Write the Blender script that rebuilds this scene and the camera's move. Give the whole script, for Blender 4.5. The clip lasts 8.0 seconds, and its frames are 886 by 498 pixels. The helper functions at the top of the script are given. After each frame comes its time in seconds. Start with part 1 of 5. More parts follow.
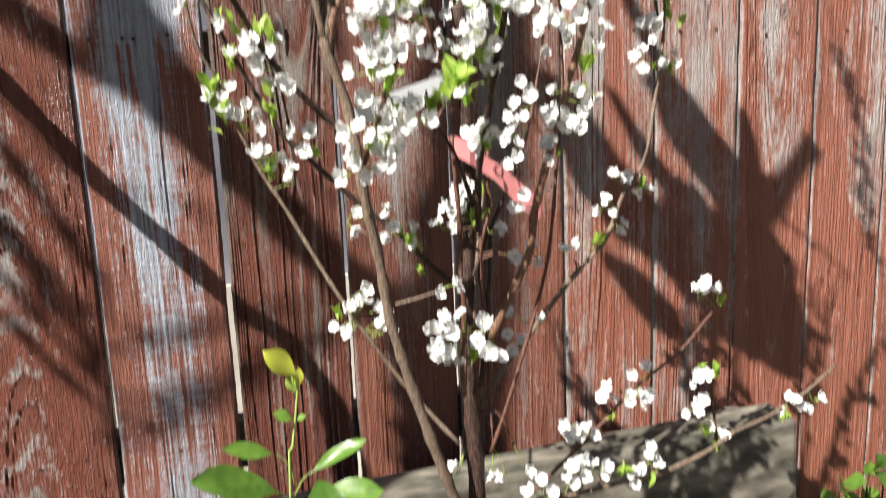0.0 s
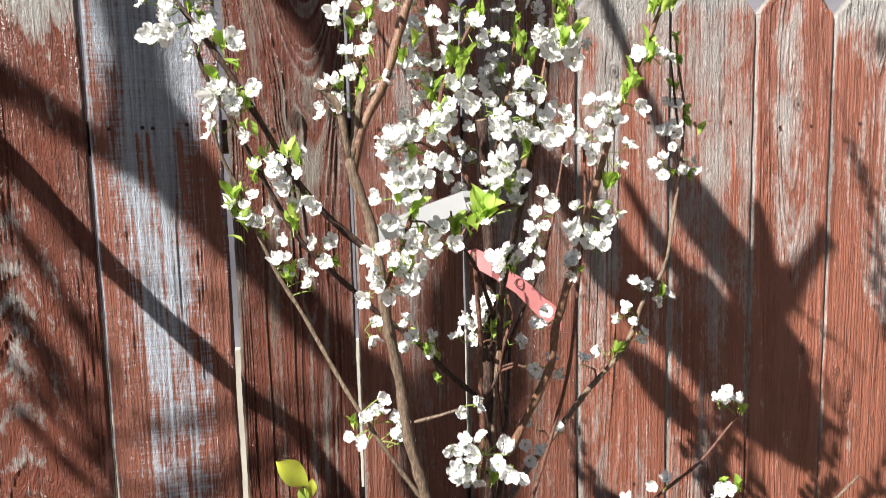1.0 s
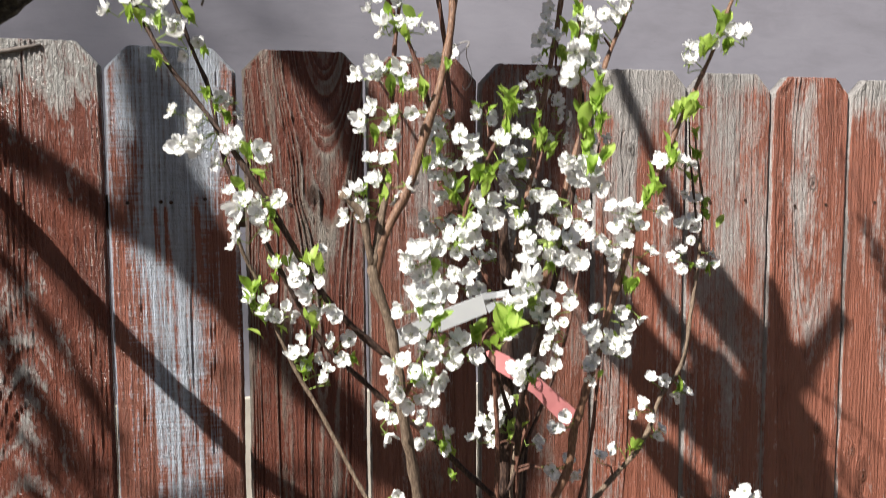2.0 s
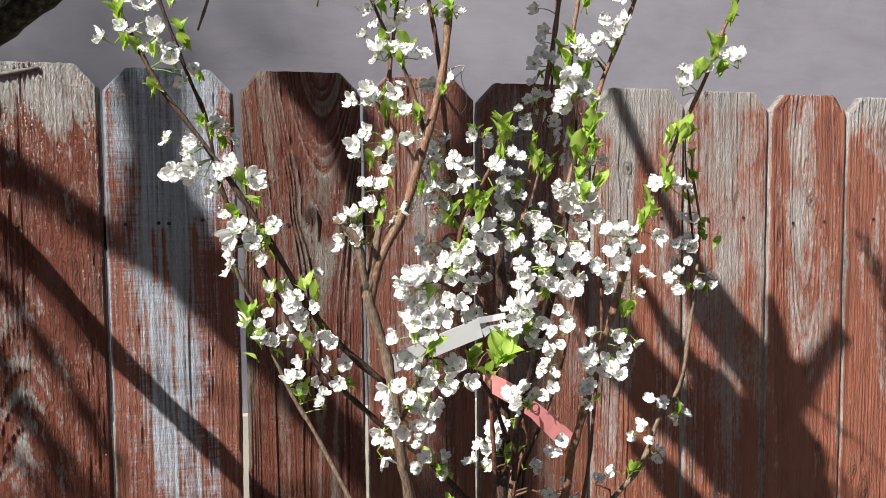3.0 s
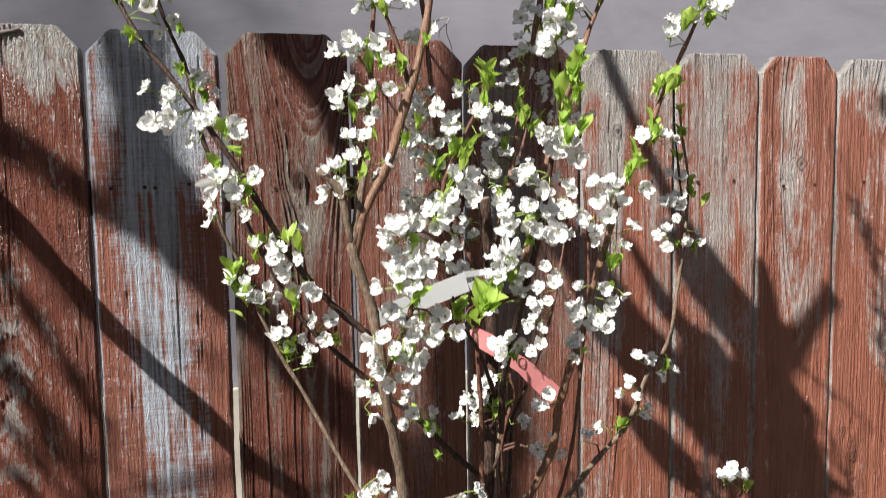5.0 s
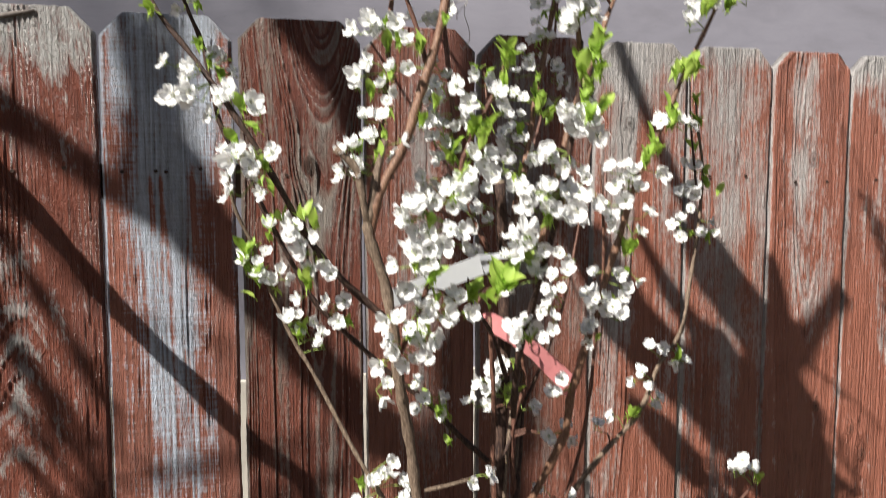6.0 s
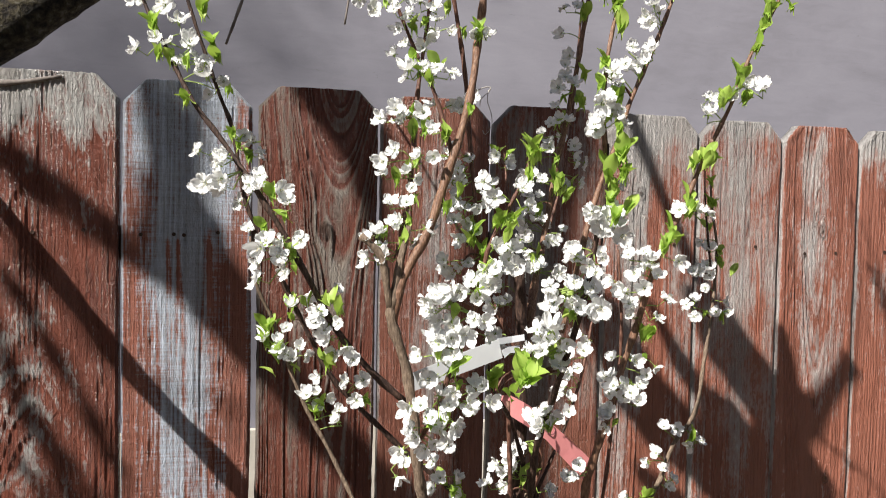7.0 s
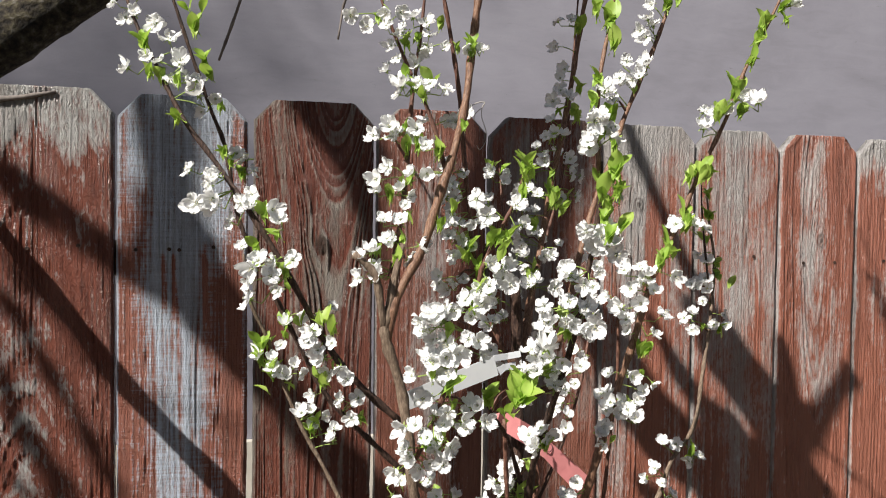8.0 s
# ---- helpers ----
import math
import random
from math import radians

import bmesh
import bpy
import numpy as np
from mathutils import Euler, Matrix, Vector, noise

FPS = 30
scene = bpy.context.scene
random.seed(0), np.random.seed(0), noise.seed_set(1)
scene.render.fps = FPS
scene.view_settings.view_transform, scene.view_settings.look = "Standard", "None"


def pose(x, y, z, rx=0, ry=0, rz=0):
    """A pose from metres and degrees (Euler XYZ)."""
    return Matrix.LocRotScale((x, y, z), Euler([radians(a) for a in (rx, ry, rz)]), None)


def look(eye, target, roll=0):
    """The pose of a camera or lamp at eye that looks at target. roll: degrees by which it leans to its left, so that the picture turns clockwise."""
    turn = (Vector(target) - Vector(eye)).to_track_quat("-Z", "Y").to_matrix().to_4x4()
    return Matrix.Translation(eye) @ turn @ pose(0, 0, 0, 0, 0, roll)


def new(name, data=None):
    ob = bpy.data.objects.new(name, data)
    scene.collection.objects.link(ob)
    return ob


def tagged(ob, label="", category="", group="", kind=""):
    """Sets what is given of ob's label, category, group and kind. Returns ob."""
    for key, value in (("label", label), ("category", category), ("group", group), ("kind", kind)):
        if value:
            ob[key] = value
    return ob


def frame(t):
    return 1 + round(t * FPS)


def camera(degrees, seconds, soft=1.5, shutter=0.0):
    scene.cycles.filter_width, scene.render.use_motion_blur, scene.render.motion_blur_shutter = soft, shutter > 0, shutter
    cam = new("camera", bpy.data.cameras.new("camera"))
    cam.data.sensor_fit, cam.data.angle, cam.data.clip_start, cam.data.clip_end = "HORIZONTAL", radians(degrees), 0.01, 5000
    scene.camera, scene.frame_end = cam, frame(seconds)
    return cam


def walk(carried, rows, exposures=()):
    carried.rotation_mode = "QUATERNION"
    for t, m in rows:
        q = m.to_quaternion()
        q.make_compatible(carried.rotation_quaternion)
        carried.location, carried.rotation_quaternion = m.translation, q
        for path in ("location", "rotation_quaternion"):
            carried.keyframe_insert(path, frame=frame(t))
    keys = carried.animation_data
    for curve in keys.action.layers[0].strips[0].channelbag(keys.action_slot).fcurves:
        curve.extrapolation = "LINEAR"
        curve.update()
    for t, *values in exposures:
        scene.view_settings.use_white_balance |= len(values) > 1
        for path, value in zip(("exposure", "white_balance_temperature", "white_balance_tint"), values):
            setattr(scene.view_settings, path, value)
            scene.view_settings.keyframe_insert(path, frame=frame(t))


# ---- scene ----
cam = camera(58.8, 8.0, 0.9, 0.7)
PATH = [
    (0, (-0.261, -1.144, 1.53), (0.187, 0.77, 1.157), -2.4),
    (0.5, (-0.266, -1.136, 1.574), (0.192, 0.792, 1.299), -1.8),
    (1, (-0.272, -1.124, 1.588), (0.179, 0.808, 1.338), -1.4),
    (1.5, (-0.275, -1.115, 1.615), (0.188, 0.819, 1.402), -0.3),
    (2, (-0.282, -1.114, 1.648), (0.159, 0.83, 1.485), -0.3),
    (2.2, (-0.282, -1.114, 1.656), (0.158, 0.832, 1.506), -0.1),
    (3.5, (-0.272, -1.114, 1.658), (0.167, 0.833, 1.527), -0.8),
    (4, (-0.27, -1.112, 1.655), (0.187, 0.83, 1.517), -0.5),
    (4.5, (-0.269, -1.11, 1.653), (0.181, 0.832, 1.49), -1.0),
    (5.8, (-0.268, -1.118, 1.605), (0.175, 0.823, 1.409), -0.5),
    (6, (-0.278, -1.108, 1.619), (0.164, 0.834, 1.437), -0.0),
    (6.5, (-0.284, -1.105, 1.639), (0.173, 0.837, 1.502), 0.7),
    (7, (-0.297, -1.11, 1.657), (0.144, 0.839, 1.577), 1.2),
    (7.5, (-0.296, -1.108, 1.661), (0.137, 0.843, 1.583), 0.8),
    (8, (-0.291, -1.106, 1.666), (0.149, 0.844, 1.602), 0.8),
]
walk(cam, [(t, look(eye, target, roll)) for t, eye, target, roll in PATH],
     exposures=[(0.0, 1.20), (0.5, 1.29), (1.0, 1.29), (1.5, 1.24), (2.0, 0.91), (3.5, 0.86), (4.5, 0.87), (6.0, 0.89), (7.5, 0.82), (8.0, 0.72)])

# ---- light ----
SUN = Vector((1.4, 1.0, -1.75)).normalized()  # the way the sunlight travels
world = bpy.data.worlds.new("world")
scene.world = world
world.use_nodes = True
sky = world.node_tree.nodes.new("ShaderNodeTexSky")
sky.sky_type, sky.sun_disc = "NISHITA", False
sky.sun_elevation = math.asin(-SUN.z)
sky.sun_rotation = math.atan2(-SUN.x, -SUN.y)
sky.altitude, sky.air_density, sky.dust_density = 50, 1.0, 1.2
world.node_tree.links.new(sky.outputs[0], world.node_tree.nodes["Background"].inputs[0])
world.node_tree.nodes["Background"].inputs[1].default_value = 0.026
sun = new("sun", bpy.data.lights.new("sun", "SUN"))
sun.data.energy, sun.data.angle, sun.data.color = 5.0, radians(0.5), (1.0, 0.95, 0.87)
sun.matrix_world = look((0, 0, 0), SUN)


# ---- materials ----
def node_tree(name):
    m = bpy.data.materials.new(name)
    m.use_nodes = True
    return m, m.node_tree.nodes, m.node_tree.links, m.node_tree.nodes["Principled BSDF"]


def mapped(n, l, scale, space="Object", shift=True):
    """Texture coordinates stretched by scale, moved by the object's own random number."""
    co, mp = n.new("ShaderNodeTexCoord"), n.new("ShaderNodeMapping")
    mp.inputs["Scale"].default_value = scale
    l.new(co.outputs[space], mp.inputs["Vector"])
    if shift:
        info, mul = n.new("ShaderNodeObjectInfo"), n.new("ShaderNodeMath")
        mul.operation, mul.inputs[1].default_value = "MULTIPLY", 37.0
        l.new(info.outputs["Random"], mul.inputs[0])
        l.new(mul.outputs[0], mp.inputs["Location"])
    return mp.outputs[0]


def noise_node(n, l, vector, scale=1.0, detail=4.0, rough=0.6, warp=0.0):
    t = n.new("ShaderNodeTexNoise")
    t.inputs["Scale"].default_value, t.inputs["Detail"].default_value = scale, detail
    t.inputs["Roughness"].default_value, t.inputs["Distortion"].default_value = rough, warp
    l.new(vector, t.inputs["Vector"])
    return t.outputs["Fac"]


def ramp(n, l, fac, stops):
    r = n.new("ShaderNodeValToRGB")
    e = r.color_ramp.elements
    while len(e) < len(stops):
        e.new(0.5)
    for el, (p, c) in zip(e, stops):
        el.position, el.color = p, (*c, 1) if len(c) == 3 else c
    l.new(fac, r.inputs[0])
    return r.outputs[0]


def mixed(n, l, fac, a, b, mode="MIX"):
    m = n.new("ShaderNodeMix")
    m.data_type, m.blend_type = "RGBA", mode
    for sock, v in ((m.inputs[0], fac), (m.inputs[6], a), (m.inputs[7], b)):
        if isinstance(v, (int, float)):
            sock.default_value = v
        elif isinstance(v, tuple):
            sock.default_value = (*v, 1)
        else:
            l.new(v, sock)
    return m.outputs[2]


def calc(n, l, op, a, b=0.0, clamp=False):
    m = n.new("ShaderNodeMath")
    m.operation, m.use_clamp = op, clamp
    for sock, v in zip(m.inputs, (a, b)):
        if isinstance(v, (int, float)):
            sock.default_value = v
        else:
            l.new(v, sock)
    return m.outputs[0]


def bumped(n, l, bsdf, height, strength, distance):
    b = n.new("ShaderNodeBump")
    b.inputs["Strength"].default_value, b.inputs["Distance"].default_value = strength, distance
    l.new(height, b.inputs["Height"])
    l.new(b.outputs[0], bsdf.inputs["Normal"])


def plain(name, stops, scale, rough=0.8, bump=0.3, distance=0.002, detail=6.0, spec=0.3):
    """A surface of mottled colour with fine relief."""
    m, n, l, b = node_tree(name)
    v = mapped(n, l, scale)
    f = noise_node(n, l, v, 1.0, detail)
    l.new(ramp(n, l, f, stops), b.inputs["Base Color"])
    b.inputs["Roughness"].default_value, b.inputs["Specular IOR Level"].default_value = rough, spec
    bumped(n, l, b, f, bump, distance)
    return m


def fence_material(name, bare, grey, red, streak=26.0, relief=1.0, ringed=0.1, sawn=0.08, lumpy=0.3):
    """Red stain worn off grey sawn wood. bare: how much wood shows; ringed: how far the wear follows the growth rings; sawn, lumpy: how much saw marks and torn grain show."""
    m, n, l, b = node_tree(name)
    speck = noise_node(n, l, mapped(n, l, (300, 300, 85)), 1.0, 4, 0.65, 0.6)
    ridge = noise_node(n, l, mapped(n, l, (330, 330, 8)), 1.0, 4, 0.65, 0.5)
    saw = noise_node(n, l, mapped(n, l, (30, 30, 420)), 1.0, 3, 0.6, 0.2)
    torn = noise_node(n, l, mapped(n, l, (135, 135, 60)), 1.0, 4, 0.65, 0.8)
    wrinkle = noise_node(n, l, mapped(n, l, (420, 420, 190)), 1.0, 3, 0.6, 1.2)
    streaks = noise_node(n, l, mapped(n, l, (streak, streak, 2.4)), 1.0, 5, 0.6, 0.5)
    blotch = noise_node(n, l, mapped(n, l, (17, 17, 8)), 1.0, 5, 0.62, 0.6)
    clouds = noise_node(n, l, mapped(n, l, (5, 5, 3)), 1.0, 4, 0.6, 0.4)
    checks = noise_node(n, l, mapped(n, l, (130, 130, 1.8)), 1.0, 3, 0.5, 0.2)
    at, wear = n.new("ShaderNodeAttribute"), n.new("ShaderNodeAttribute")
    at.attribute_name, wear.attribute_name = "ring", "wear"
    dark = n.new("ShaderNodeAttribute")
    dark.attribute_name = "knot"
    ring, worn = at.outputs["Fac"], wear.outputs["Fac"]

    def total(start, *terms):
        for f, w in terms:
            start = calc(n, l, "ADD", start, calc(n, l, "MULTIPLY", calc(n, l, "SUBTRACT", f, 0.5), w))
        return start

    density = total(calc(n, l, "ADD", worn, bare + 0.385), (streaks, 0.62), (blotch, 0.6), (clouds, 0.35), (ring, ringed), (speck, 0.42), (ridge, 0.45), (saw, 0.45 * sawn), (torn, 0.75 * lumpy))
    mask = ramp(n, l, density, ((0.36, (0.03, 0.03, 0.03)), (0.49, (0.55, 0.55, 0.55)), (0.64, (1, 1, 1))))
    tone = total(0.5, (ridge, 0.5), (speck, 0.3), (saw, 0.3 * sawn), (ring, 0.6 * ringed), (blotch, 0.25))
    wood = ramp(n, l, tone, ((0.33, tuple(c * 0.45 for c in grey)), (0.44, tuple(c * 0.82 for c in grey)), (0.53, grey), (0.66, tuple(c * 1.4 for c in grey))))
    warm = mixed(n, l, ramp(n, l, clouds, ((0.52, (0, 0, 0)), (0.68, (0.5, 0.5, 0.5)))), wood, (0.22, 0.13, 0.085))
    tint = total(0.5, (ridge, 0.17), (speck, 0.12), (blotch, 0.3), (clouds, 0.3), (ring, 0.6 * ringed))
    paint = ramp(n, l, tint, ((0.33, tuple(c * 0.42 for c in red)), (0.43, tuple(c * 0.85 for c in red)), (0.54, red), (0.68, tuple(c * 1.3 + 0.02 for c in red))))
    col = mixed(n, l, mask, paint, warm)
    split = ramp(n, l, checks, ((0.22, (0, 0, 0)), (0.27, (1, 1, 1))))
    col = mixed(n, l, split, mixed(n, l, 0.7, col, (0.02, 0.014, 0.012)), col)
    col = mixed(n, l, calc(n, l, "MULTIPLY", dark.outputs["Fac"], 0.9), col, (0.045, 0.022, 0.014))
    l.new(col, b.inputs["Base Color"])
    l.new(ramp(n, l, mask, ((0.0, (0.26, 0.26, 0.26)), (1.0, (0.36, 0.36, 0.36)))), b.inputs["Roughness"])
    b.inputs["Specular IOR Level"].default_value = 0.6
    bare_relief = calc(n, l, "MULTIPLY", calc(n, l, "SUBTRACT", wrinkle, 0.5), calc(n, l, "ADD", calc(n, l, "MULTIPLY", mask, 1.4), 0.4))
    h = calc(n, l, "ADD", total(0.5, (ridge, 1.0), (speck, 0.6), (saw, 0.35 * sawn), (torn, 1.0 * lumpy)), bare_relief)
    h = calc(n, l, "ADD", calc(n, l, "SUBTRACT", h, calc(n, l, "MULTIPLY", mask, 0.10)), calc(n, l, "MULTIPLY", split, 0.3))
    bumped(n, l, b, h, 1.0, 0.008 * relief)
    return m


# BLUISH is bare wood with the blue skylight of its shade put into the colour
RED, GREY, BLUISH = (0.315, 0.107, 0.066), (0.51, 0.485, 0.475), (0.58, 0.635, 0.74)
BOARD_LOOKS = [
    fence_material("worn_red_left", -0.11, (0.57, 0.555, 0.54), (0.25, 0.070, 0.042), 30.0, 1.7, 0.13, 0.08, 1.0),
    fence_material("bare_bluish", 0.01, BLUISH, RED, 24.0, 1.2, 0.25, 0.8),
    fence_material("dark_grained", -0.03, (0.30, 0.262, 0.23), (0.19, 0.058, 0.038), 34.0, 1.3, 0.34, 0.15, 0.35),
    # boards behind the tree, their shade put into a darker red and grey
    fence_material("shaded_red", -0.05, (0.38, 0.36, 0.35), (0.225, 0.080, 0.052), 24.0, 0.8),
    fence_material("silvered", 0.0, GREY, RED, 40.0, 0.7),
    fence_material("smooth_red", -0.085, GREY, (0.305, 0.106, 0.067), 30.0, 0.5),
]


def stucco_material():
    """Smooth mauve-grey render with trowel marks, faint stains and a few dark scuffs."""
    m, n, l, b = node_tree("stucco_mauve_grey")
    cloud = noise_node(n, l, mapped(n, l, (3.2, 3.2, 4.5), shift=False), 1.0, 6, 0.6, 0.4)
    grit = noise_node(n, l, mapped(n, l, (160, 160, 160), shift=False), 1.0, 5, 0.7)
    trowel = noise_node(n, l, mapped(n, l, (7, 7, 26), shift=False), 1.0, 5, 0.65, 0.8)
    scuff = noise_node(n, l, mapped(n, l, (26, 26, 95), shift=False), 1.0, 4, 0.6, 0.9)
    f = calc(n, l, "ADD", calc(n, l, "MULTIPLY", cloud, 0.6), calc(n, l, "MULTIPLY", trowel, 0.4))
    col = ramp(n, l, f, ((0.32, (0.225, 0.218, 0.252)), (0.5, (0.266, 0.259, 0.302)), (0.66, (0.296, 0.289, 0.334))))
    col = mixed(n, l, calc(n, l, "MULTIPLY", grit, 0.22), col, (0.17, 0.165, 0.19))
    col = mixed(n, l, ramp(n, l, scuff, ((0.68, (0, 0, 0)), (0.78, (0.5, 0.5, 0.5)))), col, (0.12, 0.11, 0.115))
    l.new(col, b.inputs["Base Color"])
    b.inputs["Roughness"].default_value, b.inputs["Specular IOR Level"].default_value = 0.9, 0.3
    bumped(n, l, b, calc(n, l, "ADD", calc(n, l, "MULTIPLY", trowel, 0.22), calc(n, l, "MULTIPLY", grit, 0.2)), 0.3, 0.005)
    return m


def petal_material():
    m, n, l, b = node_tree("petal_white")
    v = noise_node(n, l, mapped(n, l, (300, 300, 300)), 1.0, 3)
    col = ramp(n, l, v, ((0.3, (0.88, 0.89, 0.885)), (0.7, (0.94, 0.94, 0.94))))
    l.new(col, b.inputs["Base Color"])
    b.inputs["Roughness"].default_value, b.inputs["Specular IOR Level"].default_value = 0.6, 0.2
    tr, mx = n.new("ShaderNodeBsdfTranslucent"), n.new("ShaderNodeMixShader")
    l.new(col, tr.inputs["Color"])
    mx.inputs[0].default_value = 0.28
    l.new(b.outputs[0], mx.inputs[1])
    l.new(tr.outputs[0], mx.inputs[2])
    l.new(mx.outputs[0], n["Material Output"].inputs[0])
    return m


def leaf_material(name, low, high, glow=0.4, rough=0.45):
    m, n, l, b = node_tree(name)
    info = n.new("ShaderNodeObjectInfo")
    v = noise_node(n, l, mapped(n, l, (90, 90, 90)), 1.0, 4)
    f = calc(n, l, "ADD", calc(n, l, "MULTIPLY", v, 0.6), calc(n, l, "MULTIPLY", info.outputs["Random"], 0.4))
    col = ramp(n, l, f, ((0.25, low), (0.75, high)))
    l.new(col, b.inputs["Base Color"])
    b.inputs["Roughness"].default_value = rough
    tr, mx = n.new("ShaderNodeBsdfTranslucent"), n.new("ShaderNodeMixShader")
    l.new(mixed(n, l, 0.5, col, (0.35, 0.5, 0.06)), tr.inputs["Color"])
    mx.inputs[0].default_value = glow
    l.new(b.outputs[0], mx.inputs[1])
    l.new(tr.outputs[0], mx.inputs[2])
    l.new(mx.outputs[0], n["Material Output"].inputs[0])
    bumped(n, l, b, v, 0.2, 0.001)
    return m


PETAL = petal_material()
STAMEN = plain("stamen_cream", ((0.3, (0.62, 0.56, 0.30)), (0.7, (0.75, 0.70, 0.45))), (200, 200, 200), 0.6)
CALYX = plain("calyx_green", ((0.3, (0.20, 0.30, 0.06)), (0.7, (0.32, 0.40, 0.12))), (300, 300, 300), 0.6)
LEAF = leaf_material("young_leaf", (0.28, 0.47, 0.06), (0.53, 0.69, 0.16), 0.5)
BIG_LEAF = leaf_material("broad_leaf", (0.02, 0.065, 0.010), (0.15, 0.28, 0.04), 0.22, 0.34)
YELLOW_LEAF = leaf_material("yellow_leaf", (0.55, 0.62, 0.06), (0.72, 0.74, 0.14), 0.4, 0.4)
BARK_TAN = plain("bark_tan", ((0.32, (0.08, 0.055, 0.04)), (0.5, (0.165, 0.118, 0.085)), (0.68, (0.29, 0.22, 0.165))), (620, 620, 170), 0.7, 0.9, 0.0016)
BARK_RED = plain("bark_red_brown", ((0.32, (0.055, 0.025, 0.019)), (0.5, (0.115, 0.052, 0.037)), (0.68, (0.22, 0.12, 0.085))), (700, 700, 190), 0.5, 0.8, 0.001)
BARK_COPPER = plain("bark_copper", ((0.32, (0.085, 0.044, 0.028)), (0.5, (0.175, 0.093, 0.059)), (0.68, (0.30, 0.185, 0.125))), (700, 700, 190), 0.45, 0.8, 0.001)
BARK_DARK = plain("bark_dark", ((0.34, (0.018, 0.010, 0.009)), (0.5, (0.045, 0.025, 0.019)), (0.66, (0.11, 0.066, 0.048))), (560, 560, 150), 0.65, 0.9, 0.0016)
BARK_ROUGH = plain("bark_mossy", ((0.34, (0.008, 0.007, 0.006)), (0.46, (0.032, 0.026, 0.019)), (0.56, (0.065, 0.055, 0.032)), (0.68, (0.13, 0.12, 0.105))), (75, 75, 75), 0.9, 1.0, 0.012, 10)
TWIG_GREY = plain("dead_twig", ((0.25, (0.08, 0.065, 0.06)), (0.75, (0.24, 0.21, 0.19))), (150, 150, 60), 0.8)
CUT_WOOD = plain("cut_wood", ((0.3, (0.20, 0.14, 0.09)), (0.7, (0.38, 0.30, 0.22))), (200, 200, 200), 0.8)
STUCCO = stucco_material()
SOIL = plain("soil", ((0.3, (0.05, 0.037, 0.026)), (0.7, (0.13, 0.10, 0.07))), (14, 14, 14), 0.95, 0.8, 0.02, 8)
WEATHERED = plain("weathered_plank", ((0.32, (0.03, 0.03, 0.024)), (0.5, (0.12, 0.11, 0.088)), (0.7, (0.27, 0.245, 0.20))), (14, 40, 40), 0.85, 0.7, 0.003, 8)
RAIL_WOOD = plain("rail_wood", ((0.3, (0.10, 0.06, 0.04)), (0.7, (0.22, 0.15, 0.11))), (5, 60, 60), 0.85, 0.5, 0.002)
CREAM = plain("cream_pale", ((0.3, (0.62, 0.57, 0.50)), (0.7, (0.70, 0.66, 0.58))), (5, 20, 20), 0.7)
TAG_WHITE = plain("tag_white_plastic", ((0.3, (0.76, 0.78, 0.82)), (0.7, (0.82, 0.84, 0.87))), (40, 40, 40), 0.4, 0.05)
TAG_PINK = plain("tape_pink_plastic", ((0.3, (0.64, 0.23, 0.24)), (0.7, (0.74, 0.30, 0.30))), (60, 60, 60), 0.45, 0.15)
INK = plain("ink_dark", ((0.3, (0.12, 0.05, 0.06)), (0.7, (0.17, 0.07, 0.08))), (60, 60, 60), 0.5, 0.05)
WIRE = plain("wire_pale", ((0.3, (0.30, 0.28, 0.27)), (0.7, (0.45, 0.42, 0.40))), (60, 60, 60), 0.5, 0.1)
NAIL = plain("nail_rust", ((0.3, (0.02, 0.012, 0.01)), (0.7, (0.06, 0.03, 0.02))), (300, 300, 300), 0.8)


# ---- mesh helpers ----
def mesh_from(name, verts, faces, mats, index=None, smooth=True):
    me = bpy.data.meshes.new(name)
    me.from_pydata(verts, [], faces)
    for m in mats:
        me.materials.append(m)
    if index:
        me.polygons.foreach_set("material_index", index)
    if smooth:
        me.polygons.foreach_set("use_smooth", [True] * len(me.polygons))
    me.update()
    return me


def part(name, data, parent, label="", at=None):
    """One mesh as one object under a thing or a part."""
    ob = new(name, data)
    ob.parent = parent
    if at is not None:
        ob.matrix_basis = at
    if label:
        ob["label"] = label
    return ob


def smooth_path(points, step):
    """A Catmull-Rom line through points of (x, y, z, r), in short steps."""
    p = [np.array(q, float) for q in points]
    p = [2 * p[0] - p[1]] + p + [2 * p[-1] - p[-2]]
    out = []
    for i in range(1, len(p) - 2):
        a, b, c, d = p[i - 1 : i + 3]
        count = max(2, int(np.linalg.norm((c - b)[:3]) / step))
        for k in range(count):
            t = k / count
            out.append(0.5 * (2 * b + (c - a) * t + (2 * a - 5 * b + 4 * c - d) * t * t + (3 * b - a - 3 * c + d) * t ** 3))
    return out + [p[-2]]


